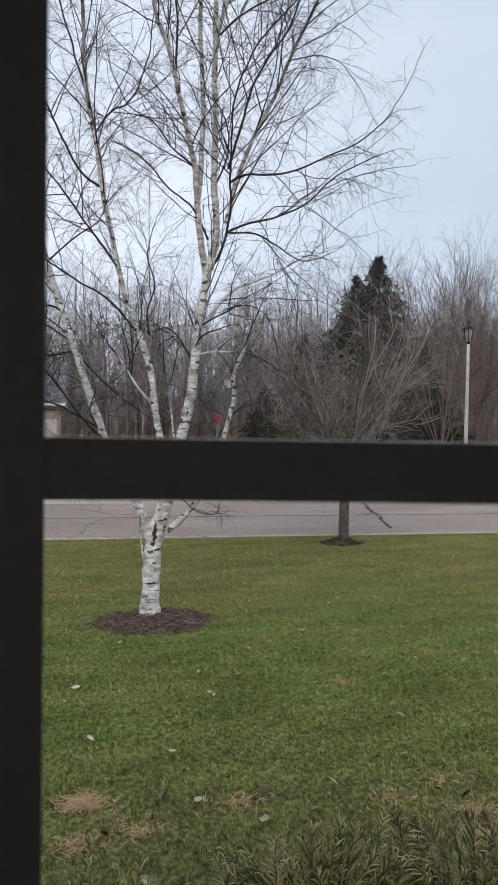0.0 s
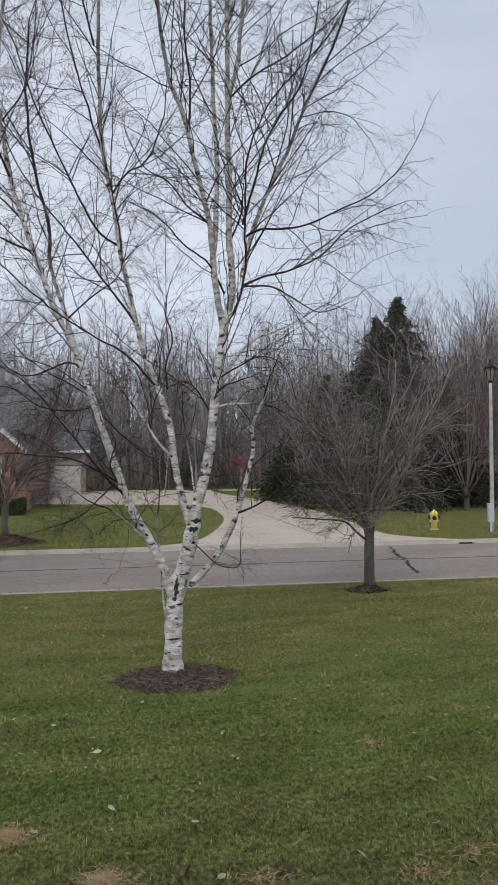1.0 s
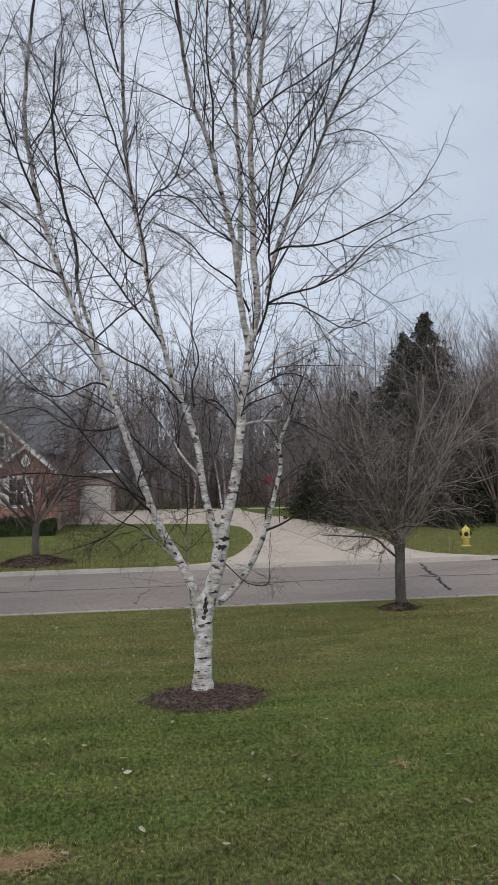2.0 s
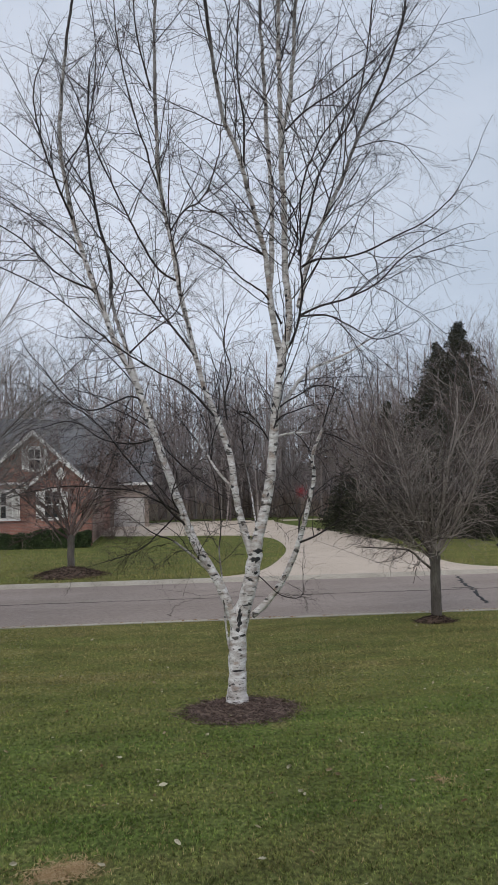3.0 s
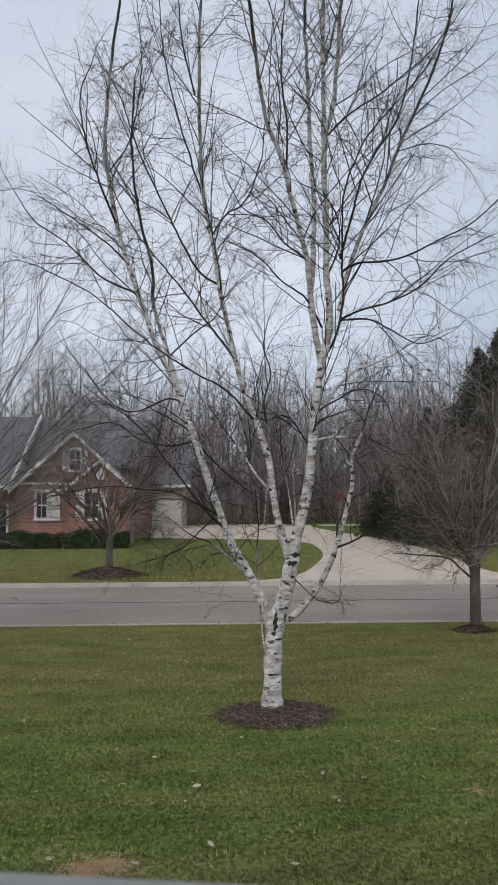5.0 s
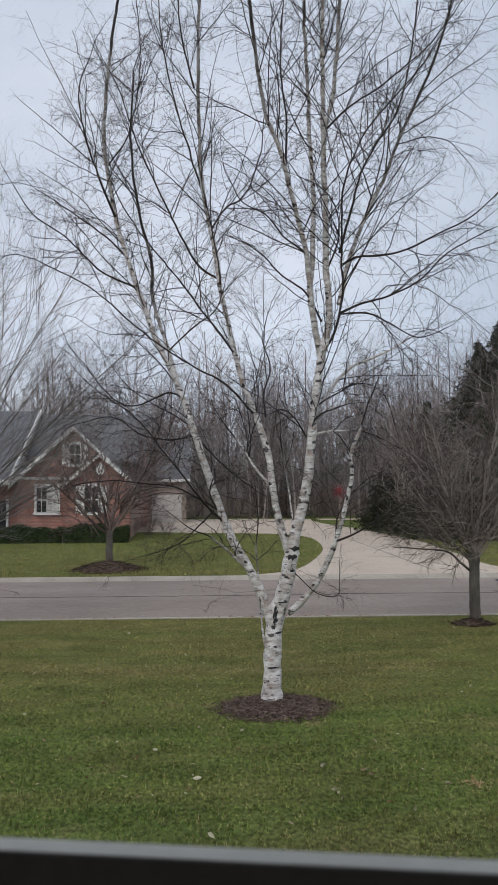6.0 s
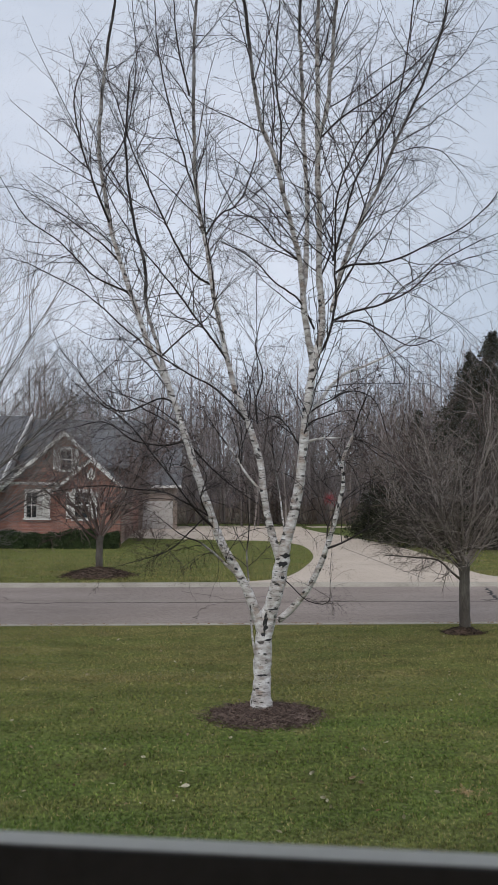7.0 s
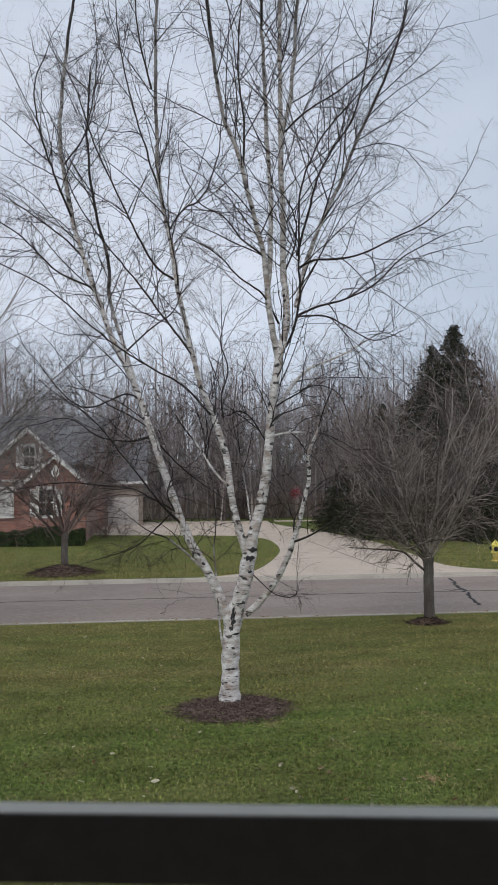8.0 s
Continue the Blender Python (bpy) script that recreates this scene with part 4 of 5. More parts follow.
# ---- bare street trees ----
def bare_tree(at, label, seed, trunk_h, trunk_r, limbs, reach, spread, spec, bark, twig_mat, stout=1.0, droop=0.25, low=()):
    """A short trunk whose head breaks into many rising limbs."""
    r = random.Random(seed)
    tree = thing("bare_tree", pose(*at), label, "tree")
    T = Tubes()
    pts, radii, p = [], [], Vector((0, 0, -0.15))
    for i in range(13):
        t = i / 12
        pts.append(p + Vector((r.gauss(0, 0.006), r.gauss(0, 0.006), (trunk_h + 0.15) * t)))
        radii.append(trunk_r * (1 + 0.35 * max(0, 1 - t * 7) - 0.12 * t + (0.16 if t > 0.9 else 0)))
    T.add(pts, radii, 14)
    part("trunk", T.mesh("trunk", True), bark, tree)
    C = Tubes()
    for k in range(limbs):
        w = 2 * math.pi * (k * 0.382 + r.uniform(-0.06, 0.06))
        lean = radians(spread[0] + (spread[1] - spread[0]) * ((k + r.random()) / limbs) ** 0.8)
        d = Vector((math.sin(lean) * math.cos(w), math.sin(lean) * math.sin(w), math.cos(lean)))
        p = pts[-1] + Vector((0, 0, -0.16 * trunk_h * ((k / limbs) ** 1.5)))
        grow(C, r, p, d, reach * r.uniform(0.8, 1.1) * (1.0 - droop * math.sin(lean)), trunk_r * r.uniform(0.24, 0.40) * stout, 0, spec)
    for points, thick in low:
        path = smooth_path(points, 0.09)
        C.add(path, [thick * (1 - 0.8 * i / len(path)) for i in range(len(path))], 6)
        for k in range(16):
            i = int(len(path) * r.uniform(0.3, 0.98))
            d = (path[min(i + 1, len(path) - 1)] - path[i - 1]).normalized()
            grow(C, r, path[i], aside(r, d, r.uniform(30, 60)), r.uniform(0.3, 0.8), 0.006, 0, spec[1:])
    part("crown", C.mesh("crown"), twig_mat, tree)
    return tree


PEAR = [(9, 5, 0.10, 0.060, 0.28, 13, 0.10, 48, 0.46), (6, 3, 0.22, 0.04, 0.42, 8, 0.10, 48, 0.50), (3, 3, 0.30, 0.01, 0.6, 3, 0.12, 50, 0.6),
        (2, 3, 0.12, 0.03, 0.65, 0, 0, 0, 0)]
bare_tree((5.58, 14.08, 0), "round-headed bare street tree with a slim grey trunk", 21, 1.36, 0.108, 21, 4.3, (3, 63), PEAR, GREY_BARK, TAN_TWIG,
          stout=0.74, droop=0.34, low=[([(-0.03, 0, 0.98), (-0.30, -0.04, 1.20), (-0.55, -0.10, 1.40), (-1.0, -0.2, 1.46), (-1.7, -0.3, 1.52)], 0.026)])
YOUNG = [(8, 5, 0.12, 0.035, 0.28, 13, 0.12, 46, 0.46), (5, 3, 0.15, 0.04, 0.38, 8, 0.10, 46, 0.5), (3, 3, 0.18, 0.02, 0.55, 4, 0.12, 46, 0.6),
         (2, 3, 0.12, 0.03, 0.65, 0, 0, 0, 0)]
bare_tree((-2.6, 25.4, 0), "young leafless tree with grey trunk in a mulch mound", 22, 1.30, 0.125, 13, 5.6, (3, 62), YOUNG, GREY_BARK, RED_TWIG, stout=1.0, droop=0.3)
VASE = [(10, 4, 0.035, 0.030, 0.30, 12, 0.12, 26, 0.50), (5, 3, 0.07, 0.03, 0.40, 8, 0.12, 28, 0.5), (3, 3, 0.09, 0.02, 0.6, 3, 0.15, 30, 0.6),
        (2, 3, 0.10, 0.0, 0.65, 0, 0, 0, 0)]
bare_tree((-5.25, 13.9, 0), "tall bare street tree with slender upswept branches", 23, 1.3, 0.12, 25, 7.6, (4, 72), VASE, GREY_BARK, PALE_TWIG, stout=0.52)
bare_tree((18.9, 34.3, 0), "tall bare multi-stemmed tree before the spruces", 24, 0.9, 0.16, 11, 10.4, (4, 36), VASE, GREY_BARK, RED_TWIG, stout=0.8)
bare_tree((27.0, 45.5, 0), "tall bare multi-stemmed tree behind the spruces", 25, 0.9, 0.2, 15, 12.0, (4, 40), VASE, GREY_BARK, RED_TWIG, stout=0.8)
bare_tree((13.4, 40.0, 0), "bare reddish multi-stemmed tree before the spruces", 26, 0.8, 0.14, 11, 8.2, (6, 40), VASE, GREY_BARK, RED_TWIG, stout=0.8)


# ---- spruces ----
def spruce(x, y, height, width, seed, label):
    g = np.random.default_rng(seed)
    r = random.Random(seed)
    tree = thing("spruce_tree", pose(x, y, 0), label, "tree", "spruces across the street")
    T = Tubes()
    T.add([Vector((0, 0, -0.2)), Vector((0.02, 0, height * 0.5)), Vector((0, 0, height))], [0.2, 0.11, 0.015], 8)
    cs = []
    z = 0.5
    while z < height - 0.15:
        f = 1 - z / height
        reach = width * f ** 0.92 + 0.03
        for k in range(max(7, int(7 + 10 * f))):
            w = r.uniform(0, 2 * math.pi)
            L = reach * r.uniform(0.7, 1.12)
            end = Vector((L * math.cos(w), L * math.sin(w), z - L * 0.18 + r.uniform(-0.1, 0.12)))
            midp = Vector((0.5 * L * math.cos(w), 0.5 * L * math.sin(w), z - L * 0.16))
            root = Vector((0, 0, z + 0.1))
            T.add([root, midp, end], [0.022, 0.014, 0.005], 3)
            n = int(12 + 40 * L)
            u = g.uniform(0.15, 1.05, n)[:, None]
            base = np.array(root) * (1 - u) ** 2 + 2 * np.array(midp) * u * (1 - u) + np.array(end) * u * u
            cs.append(base + np.column_stack([g.normal(0, 0.09, n), g.normal(0, 0.09, n), g.normal(-0.07, 0.08, n)]))
        z += 0.20 + 0.10 * f
    part("trunk", T.mesh("trunk"), GREY_BARK, tree)
    v, f = scatter_tris(g, np.concatenate(cs), 0.10, 0.03, 0.7)
    part("needles", np_mesh("needles", v, f), NEEDLE, tree)


spruce(17.05, 38.5, 11.8, 6.2, 31, "tall dark green spruce behind bare trees")
spruce(16.2, 39.5, 10.9, 5.2, 36, "dark green spruce close beside a taller one")
spruce(14.2, 42.5, 7.8, 3.4, 32, "smaller dark spruce in a row")
spruce(20.6, 40.0, 7.6, 3.8, 33, "dark green spruce at the end of a row")
spruce(12.9, 46.5, 4.6, 2.6, 34, "low dense dark spruce in a row")


# ---- far woods ----
WOOD = [(7, 4, 0.025, 0.03, 0.2, 16, 0.15, 40, 0.33), (3, 3, 0.10, 0.06, 0.42, 6, 0.12, 40, 0.5), (2, 3, 0.13, 0.05, 0.6, 3, 0.15, 38, 0.65), (1, 3, 0.12, 0.03, 0.7, 0, 0, 0, 0)]
SCRUB = [(3, 3, 0.12, 0.06, 0.5, 5, 0.2, 36, 0.6), (2, 3, 0.14, 0.05, 0.5, 4, 0.2, 38, 0.6), (1, 3, 0.14, 0.03, 0.6, 0, 0, 0, 0)]
kinds = []
for s in range(6):
    r = random.Random(60 + s)
    T = Tubes()
    grow(T, r, Vector((0, 0, -0.3)), Vector((r.gauss(0, 0.04), r.gauss(0, 0.04), 1)).normalized(), r.uniform(14.5, 18), 0.14, 0, WOOD)
    if s % 2:
        grow(T, r, Vector((0.3, 0.2, -0.3)), Vector((r.gauss(0, 0.1), r.gauss(0, 0.1), 1)).normalized(), r.uniform(12, 15), 0.12, 0, WOOD)
    kinds.append(T.arrays())
bushes = []
for s in range(4):
    r = random.Random(80 + s)
    T = Tubes()
    for k in range(11):
        w = r.uniform(0, 2 * math.pi)
        grow(T, r, Vector((0.2 * math.cos(w), 0.2 * math.sin(w), -0.1)), Vector((0.5 * math.cos(w), 0.5 * math.sin(w), 1)).normalized(), r.uniform(1.6, 3.0), 0.022, 0, SCRUB)
    bushes.append(T.arrays())


def planted(name, stock, spots, mat, label, category):
    """Many far plants in one mesh."""
    vs, fs, n = [], [], 0
    g = np.random.default_rng(len(spots))
    for x, y, size in spots:
        v, f = stock[g.integers(len(stock))]
        w = g.uniform(0, 2 * np.pi)
        c, s = np.cos(w) * size, np.sin(w) * size
        vs.append(np.column_stack([v[:, 0] * c - v[:, 1] * s + x, v[:, 0] * s + v[:, 1] * c + y, v[:, 2] * size]))
        fs.append(f + n)
        n += len(v)
    return tagged(part(name, np_mesh(name, np.concatenate(vs), np.concatenate(fs)), mat), label, category, kind="stuff")


rng = random.Random(5)
spots = [(rng.uniform(-40, 62), rng.uniform(70, 98), rng.uniform(0.74, 1.12)) for _ in range(145)]
spots += [(rng.uniform(-60, 95), rng.uniform(98, 150), rng.uniform(0.95, 1.3)) for _ in range(28)]
spots += [(rng.uniform(1, 30), rng.uniform(66, 86), rng.uniform(0.7, 1.0)) for _ in range(46)]
spots += [(rng.uniform(-26, -4), rng.uniform(58, 70), rng.uniform(0.65, 0.95)) for _ in range(12)]
spots += [(rng.uniform(16, 50), rng.uniform(50, 70), rng.uniform(0.6, 1.0)) for _ in range(44)]
planted("far_woods", kinds, spots, WOOD_TWIG, "grey-brown leafless woods closing the view", "woods")
spots = [(rng.uniform(-30, 55), rng.uniform(69, 100), rng.uniform(0.8, 1.9)) for _ in range(95)]
spots += [(rng.uniform(14, 34), rng.uniform(43, 60), rng.uniform(0.6, 1.3)) for _ in range(36)]
spots += [(rng.uniform(-3.4, -0.6), rng.uniform(43.5, 45), rng.uniform(0.3, 0.55)) for _ in range(8)]
planted("brush", bushes, spots, BRUSH, "dry reddish-brown brush under the woods", "brush")


# far edge of the woods, a dim ragged mass behind all the trunks
bm = bmesh.new()
r = random.Random(8)
last = None
for i in range(700):
    x = -240 + i * 0.72
    h = 8.5 + 1.5 * noise.noise((x * 0.05, 0, 0)) + 1.5 * noise.noise((x * 0.4, 3, 0)) + r.uniform(-2.2, 2.2)
    y = 178 + 6 * noise.noise((x * 0.05, 7, 0))
    col = [bm.verts.new((x, y, -0.2)), bm.verts.new((x, y, h)), bm.verts.new((x, y + 14, h * 0.9)), bm.verts.new((x, y + 14, -0.2))]
    if last:
        for k in range(3):
            bm.faces.new((last[k], last[k + 1], col[k + 1], col[k]))
    last = col
tagged(part("backdrop", bm, DISTANT), "hazy grey-brown mass of distant woods", "woods", kind="structure")


# ---- brick house over the way ----
house = thing("house", pose(-6, 41, 0), "red brick house with grey shingle roofs and white-trimmed gables", "house")
H = lambda name, bm, mat, parent=house, label="": part(name, bm, mat, parent, label, at=house.matrix_basis.inverted() if parent is house else None)


def roof_slab(x0, x1, ya, za, yb, zb, t=0.16):
    """A roof plane between two level edges that run along x."""
    return prism([(ya, za), (yb, zb), (yb, zb + t), (ya, za + t)], x0, x1, "x")


def rake_slab(xa, za, xb, zb, y0, y1, t=0.16):
    """A roof plane between two level edges that run along y."""
    return prism([(xa, za), (xb, zb), (xb, zb + t), (xa, za + t)], y0, y1)


# body and front gable
H("wall", prism([(-8.9, -0.1), (-3.05, -0.1), (-3.05, 3.15), (-5.98, 5.85), (-8.9, 3.15)], 40.0, 52.0), BRICK)
H("roof", rake_slab(-9.25, 2.84, -5.98, 5.87, 39.6, 46.5), SHINGLE)
H("roof", rake_slab(-5.98, 5.87, -2.75, 2.88, 39.6, 46.5), SHINGLE)
for xa, za, xb, zb in ((-9.3, 2.72, -5.98, 5.82), (-5.98, 5.82, -2.7, 2.76)):
    H("rake_board", rake_slab(xa, za, xb, zb, 39.50, 39.596, 0.24), WHITE_TRIM, label="white rake board")
H("frieze_board", boxed(-8.8, -6.2, 39.93, 39.998, 3.22, 3.36), WHITE_TRIM)
# small gable standing before it
H("wall", prism([(-6.05, -0.1), (-2.95, -0.1), (-2.95, 3.1), (-4.5, 4.45), (-6.05, 3.1)], 39.2, 39.96), BRICK)
H("roof", rake_slab(-6.4, 2.82, -4.5, 4.47, 38.9, 40.0, 0.14), SHINGLE)
H("roof", rake_slab(-4.5, 4.47, -2.65, 2.84, 38.9, 40.0, 0.14), SHINGLE)
H("rake_board", rake_slab(-6.42, 2.74, -4.5, 4.40, 38.8, 38.896, 0.22), WHITE_TRIM)
H("rake_board", rake_slab(-4.5, 4.40, -2.62, 2.74, 38.8, 38.896, 0.22), WHITE_TRIM)
H("gable_vent", prism([(-4.5, 3.35), (-4.22, 3.72), (-4.5, 4.1), (-4.78, 3.72)], 39.12, 39.196), WHITE_TRIM)
# wing with the long side roof
H("wall", boxed(-22, -8.95, 40.6, 52, -0.1, 3.3), BRICK)
H("roof", roof_slab(-22.4, -9.0, 38.4, 3.05, 46.2, 7.35), SHINGLE)
H("roof", roof_slab(-22.4, -9.0, 46.2, 7.35, 53.5, 3.2), SHINGLE)
H("rake_board", prism([(38.3, 3.0), (46.2, 7.36), (46.2, 7.62), (38.3, 3.26)], -8.996, -8.9, "x"), WHITE_TRIM)
H("wall", prism([(40.6, 3.3), (52, 3.3), (46.2, 7.3)], -9.3, -9.02, "x"), GREY_SIDING)
H("fascia", boxed(-22.4, -9.0, 38.28, 38.396, 2.95, 3.2), WHITE_TRIM)
for x in (-11.2, -14.5, -17.8):
    H("porch_post", boxed(x - 0.09, x + 0.09, 38.7, 38.88, -0.05, 2.96, 0.015), WHITE_TRIM)
# rear roof along the street
H("roof", roof_slab(-8.88, -2.2, 42.0, 4.2, 46.6, 7.2), SHINGLE)
H("roof", roof_slab(-8.88, -2.2, 46.6, 7.2, 52.6, 3.2), SHINGLE)
H("fascia", prism([(42.0, 4.16), (46.6, 7.16), (52.6, 3.16), (52.6, 3.34), (46.6, 7.36), (42.0, 4.34)], -2.196, -2.1, "x"), SHINGLE)
# garage wing set back at the drive
H("wall", boxed(-6.0, 0.0, 60.0, 69.0, -0.1, 3.35), TAN_SIDING)
H("wall", boxed(-6.0, -3.1, 52.0, 60.0, -0.1, 3.3), BRICK)
H("roof", roof_slab(-6.4, 0.35, 59.6, 3.35, 64.5, 6.9), SHINGLE)
H("roof", roof_slab(-6.4, 0.35, 64.5, 6.9, 69.5, 3.35), SHINGLE)
H("gutter", boxed(-6.4, 0.35, 59.44, 59.596, 3.3, 3.52), WHITE_TRIM)


def house_door(x0, x1, y, z1):
    door = H("garage_door", boxed(x0, x1, y - 0.05, y - 0.003, -0.02, z1), GREY_SIDING, label="pale grey panelled garage door")
    for i in range(4):
        for k in range(4):
            w, h = (x1 - x0) / 4, z1 / 4
            part("panel", boxed(x0 + k * w + 0.09, x0 + (k + 1) * w - 0.09, y - 0.068, y - 0.052, i * h + 0.09, (i + 1) * h - 0.07, 0.006),
                 GREY_SIDING, door)


house_door(-2.75, -0.35, 60.0, 2.25)
house_door(-5.7, -3.3, 60.0, 2.25)


def house_window(x0, x1, z0, z1, y, lights=2, shutters=0.0):
    """A double-hung window with a white frame, dark panes, muntins and, if asked for, shutters."""
    win = H("window", boxed(x0, x1, y - 0.03, y - 0.003, z0, z1), CURTAIN, label="white-framed window with pale blinds")
    n = (x1 - x0) / lights
    for k in range(lights):
        a, b = x0 + k * n + 0.05, x0 + (k + 1) * n - 0.05
        mid = (z0 + z1) / 2
        for za, zb in ((z0 + 0.06, mid - 0.03), (mid + 0.03, z1 - 0.06)):
            part("pane", boxed(a, b, y - 0.042, y - 0.034, za, zb), DARK_GLASS if k % 2 == 0 else CURTAIN, win)
        part("muntin", boxed((a + b) / 2 - 0.015, (a + b) / 2 + 0.015, y - 0.05, y - 0.043, z0 + 0.06, z1 - 0.06), WHITE_TRIM, win)
        part("meeting_rail", boxed(a, b, y - 0.062, y - 0.052, mid - 0.035, mid + 0.035), WHITE_TRIM, win)
    for a, b, c, d in ((x0 - 0.07, x0 + 0.05, z0 - 0.05, z1 + 0.07), (x1 - 0.05, x1 + 0.07, z0 - 0.05, z1 + 0.07)):
        part("casing", boxed(a, b, y - 0.09, y - 0.064, c, d), WHITE_TRIM, win)
    part("head_casing", boxed(x0 - 0.1, x1 + 0.1, y - 0.11, y - 0.092, z1, z1 + 0.14), WHITE_TRIM, win)
    part("sill", boxed(x0 - 0.12, x1 + 0.12, y - 0.16, y - 0.112, z0 - 0.1, z0), WHITE_TRIM, win)
    if shutters:
        for a in (x0 - 0.08 - shutters, x1 + 0.08):
            sh = part("shutter", boxed(a, a + shutters, y - 0.06, y - 0.004, z0, z1, 0.006), WHITE_TRIM, win)
            for i in range(8):
                h = (z1 - z0 - 0.16) / 8
                part("slat", boxed(a + 0.04, a + shutters - 0.04, y - 0.075, y - 0.061, z0 + 0.09 + i * h, z0 + 0.06 + (i + 1) * h), WHITE_TRIM, sh)


house_window(-7.95, -6.75, 1.45, 2.85, 40.0, 2)
house_window(-5.35, -4.55, 1.45, 2.85, 39.2, 1, 0.32)
house_window(-6.25, -5.60, 4.0, 5.1, 40.0, 1, 0.26)
# the door's black stands in for the shade inside the entry porch
entry = H("entry_door", boxed(-10.6, -9.6, 40.52, 40.597, 0.0, 2.1), BLACK_IRON, label="front door under the porch, shade put into its black colour")
part("door_frame", boxed(-10.72, -10.602, 40.5, 40.596, 0.0, 2.2), WHITE_TRIM, entry)
part("door_frame", boxed(-9.598, -9.48, 40.5, 40.596, 0.0, 2.2), WHITE_TRIM, entry)


# ---- hedge and shrubs ----
def hedge(x0, x1, y, depth, height, seed, label):
    g = np.random.default_rng(seed)
    ob = thing("hedge", pose((x0 + x1) / 2, y, 0), label, "hedge")
    n = int((x1 - x0) * depth * height * 4200)
    half = (x1 - x0) / 2
    c = np.column_stack([g.uniform(-half, half, n), g.uniform(-depth / 2, depth / 2, n), g.uniform(0.02, 1, n) ** 0.8 * height])
    c[:, 2] *= 1 + 0.10 * np.sin(c[:, 0] * 2.1 + seed) + 0.06 * np.sin(c[:, 0] * 5.3)
    v, f = scatter_tris(g, c, 0.065, 0.02)
    part("leaves", np_mesh("leaves", v, f), HEDGE, ob)
    core = boxed(-half + 0.08, half - 0.08, -depth / 2 + 0.1, depth / 2 - 0.1, -0.05, height * 0.82, 0.08)
    part("inner_twigs", core, HEDGE, ob)


hedge(-11.2, -6.2, 38.2, 0.9, 0.78, 1, "clipped dark green boxwood hedge before a brick house")
hedge(-6.1, -2.9, 38.0, 0.95, 0.86, 2, "clipped dark green boxwood hedge before a brick house")


def red_bush(x, y, z, size):
    g = np.random.default_rng(9)
    ob = thing("red_shrub", pose(x, y, 0), "slender shrub with a tuft of bright red leaves", "shrub")
    T = Tubes()
    r = random.Random(4)
    for k in range(5):
        T.add([Vector((0, 0, -0.05)), Vector((r.gauss(0, 0.1), r.gauss(0, 0.1), z * 0.6)), Vector((r.gauss(0, 0.2), r.gauss(0, 0.2), z + 0.2))], [0.02, 0.014, 0.006], 4)
    part("stems", T.mesh("stems"), BRUSH, ob)
    c = g.normal(size=(420, 3)) * np.array([size * 0.5, size * 0.5, size * 0.55]) + np.array([0, 0, z])
    v, f = scatter_tris(g, c, 0.06, 0.02)
    part("leaves", np_mesh("leaves", v, f), RED_LEAF, ob)


red_bush(12.1, 58.0, 2.45, 0.40)


def juniper(x, y, size, height, seed):
    """A low evergreen of feathery sprays that lean outwards."""
    r = random.Random(seed)
    ob = thing("juniper_shrub", pose(x, y, 0), "low feathery green-and-bronze juniper below the window", "shrub", "junipers below the window")
    T, F = Tubes(), Tubes()
    for k in range(130):
        w, q = r.uniform(0, 2 * math.pi), math.sqrt(r.random())
        top = Vector((size * q * math.cos(w) + r.gauss(0, 0.08), size * 0.75 * q * math.sin(w) + r.gauss(0, 0.08), height * (1 - 0.45 * q * q) * r.uniform(0.62, 1.10)))
        root = Vector((top.x * 0.3, top.y * 0.3, 0.02))
        mid = root.lerp(top, 0.6) + Vector((-top.x * 0.10 + r.gauss(0, 0.05), r.gauss(0, 0.05), 0.05))
        T.add([root, mid, top], [0.008, 0.005, 0.002], 4)
        for i in range(13):
            t = 0.35 + 0.65 * i / 12
            p = mid.lerp(top, (t - 0.35) / 0.65)
            d = (top - mid).normalized()
            for sgn in range(2):
                way = aside(r, d, r.uniform(28, 50))
                L = 0.125 * (1.12 - (i / 12) * 0.75) * r.uniform(0.6, 1.2)
                F.add([p, p + way * L * 0.55 + Vector((0, 0, 0.004)), p + way * L + Vector((0, 0, -0.006))], [0.0035, 0.0042, 0.001], 3)
    part("branches", T.mesh("branches"), GREY_BARK, ob)
    part("sprays", F.mesh("sprays"), JUNIPER, ob)


juniper(0.05, 2.70, 0.62, 0.76, 1)
juniper(0.98, 2.80, 0.62, 0.76, 2)
juniper(1.80, 2.84, 0.62, 0.74, 3)
juniper(-1.00, 2.50, 0.58, 0.55, 4)

# ---- fire hydrant ----
hydrant = thing("fire_hydrant", pose(12.71, 25.5, 0, 0, 0, 158), "yellow fire hydrant with black caps on the far verge", "hydrant")
part("base_flange", lathe([(0.15, -0.05), (0.165, -0.04), (0.165, 0.03), (0.15, 0.045), (0.12, 0.05)]), HYDRANT_OCHRE, hydrant)
part("lower_barrel", lathe([(0.115, 0.05), (0.112, 0.28), (0.118, 0.30)]), HYDRANT_OCHRE, hydrant, "faded ochre barrel")
part("mid_flange", lathe([(0.15, 0.30), (0.162, 0.31), (0.162, 0.345), (0.15, 0.355)]), HYDRANT_YELLOW, hydrant)
part("upper_barrel", lathe([(0.125, 0.355), (0.13, 0.42), (0.132, 0.54), (0.128, 0.56)]), HYDRANT_YELLOW, hydrant)
part("bonnet", lathe([(0.158, 0.56), (0.16, 0.585), (0.145, 0.60), (0.125, 0.645), (0.09, 0.69), (0.05, 0.715), (0.04, 0.72)]), HYDRANT_YELLOW, hydrant)
part("operating_nut", lathe([(0.034, 0.718), (0.034, 0.75), (0.022, 0.775)], 5), HYDRANT_YELLOW, hydrant)
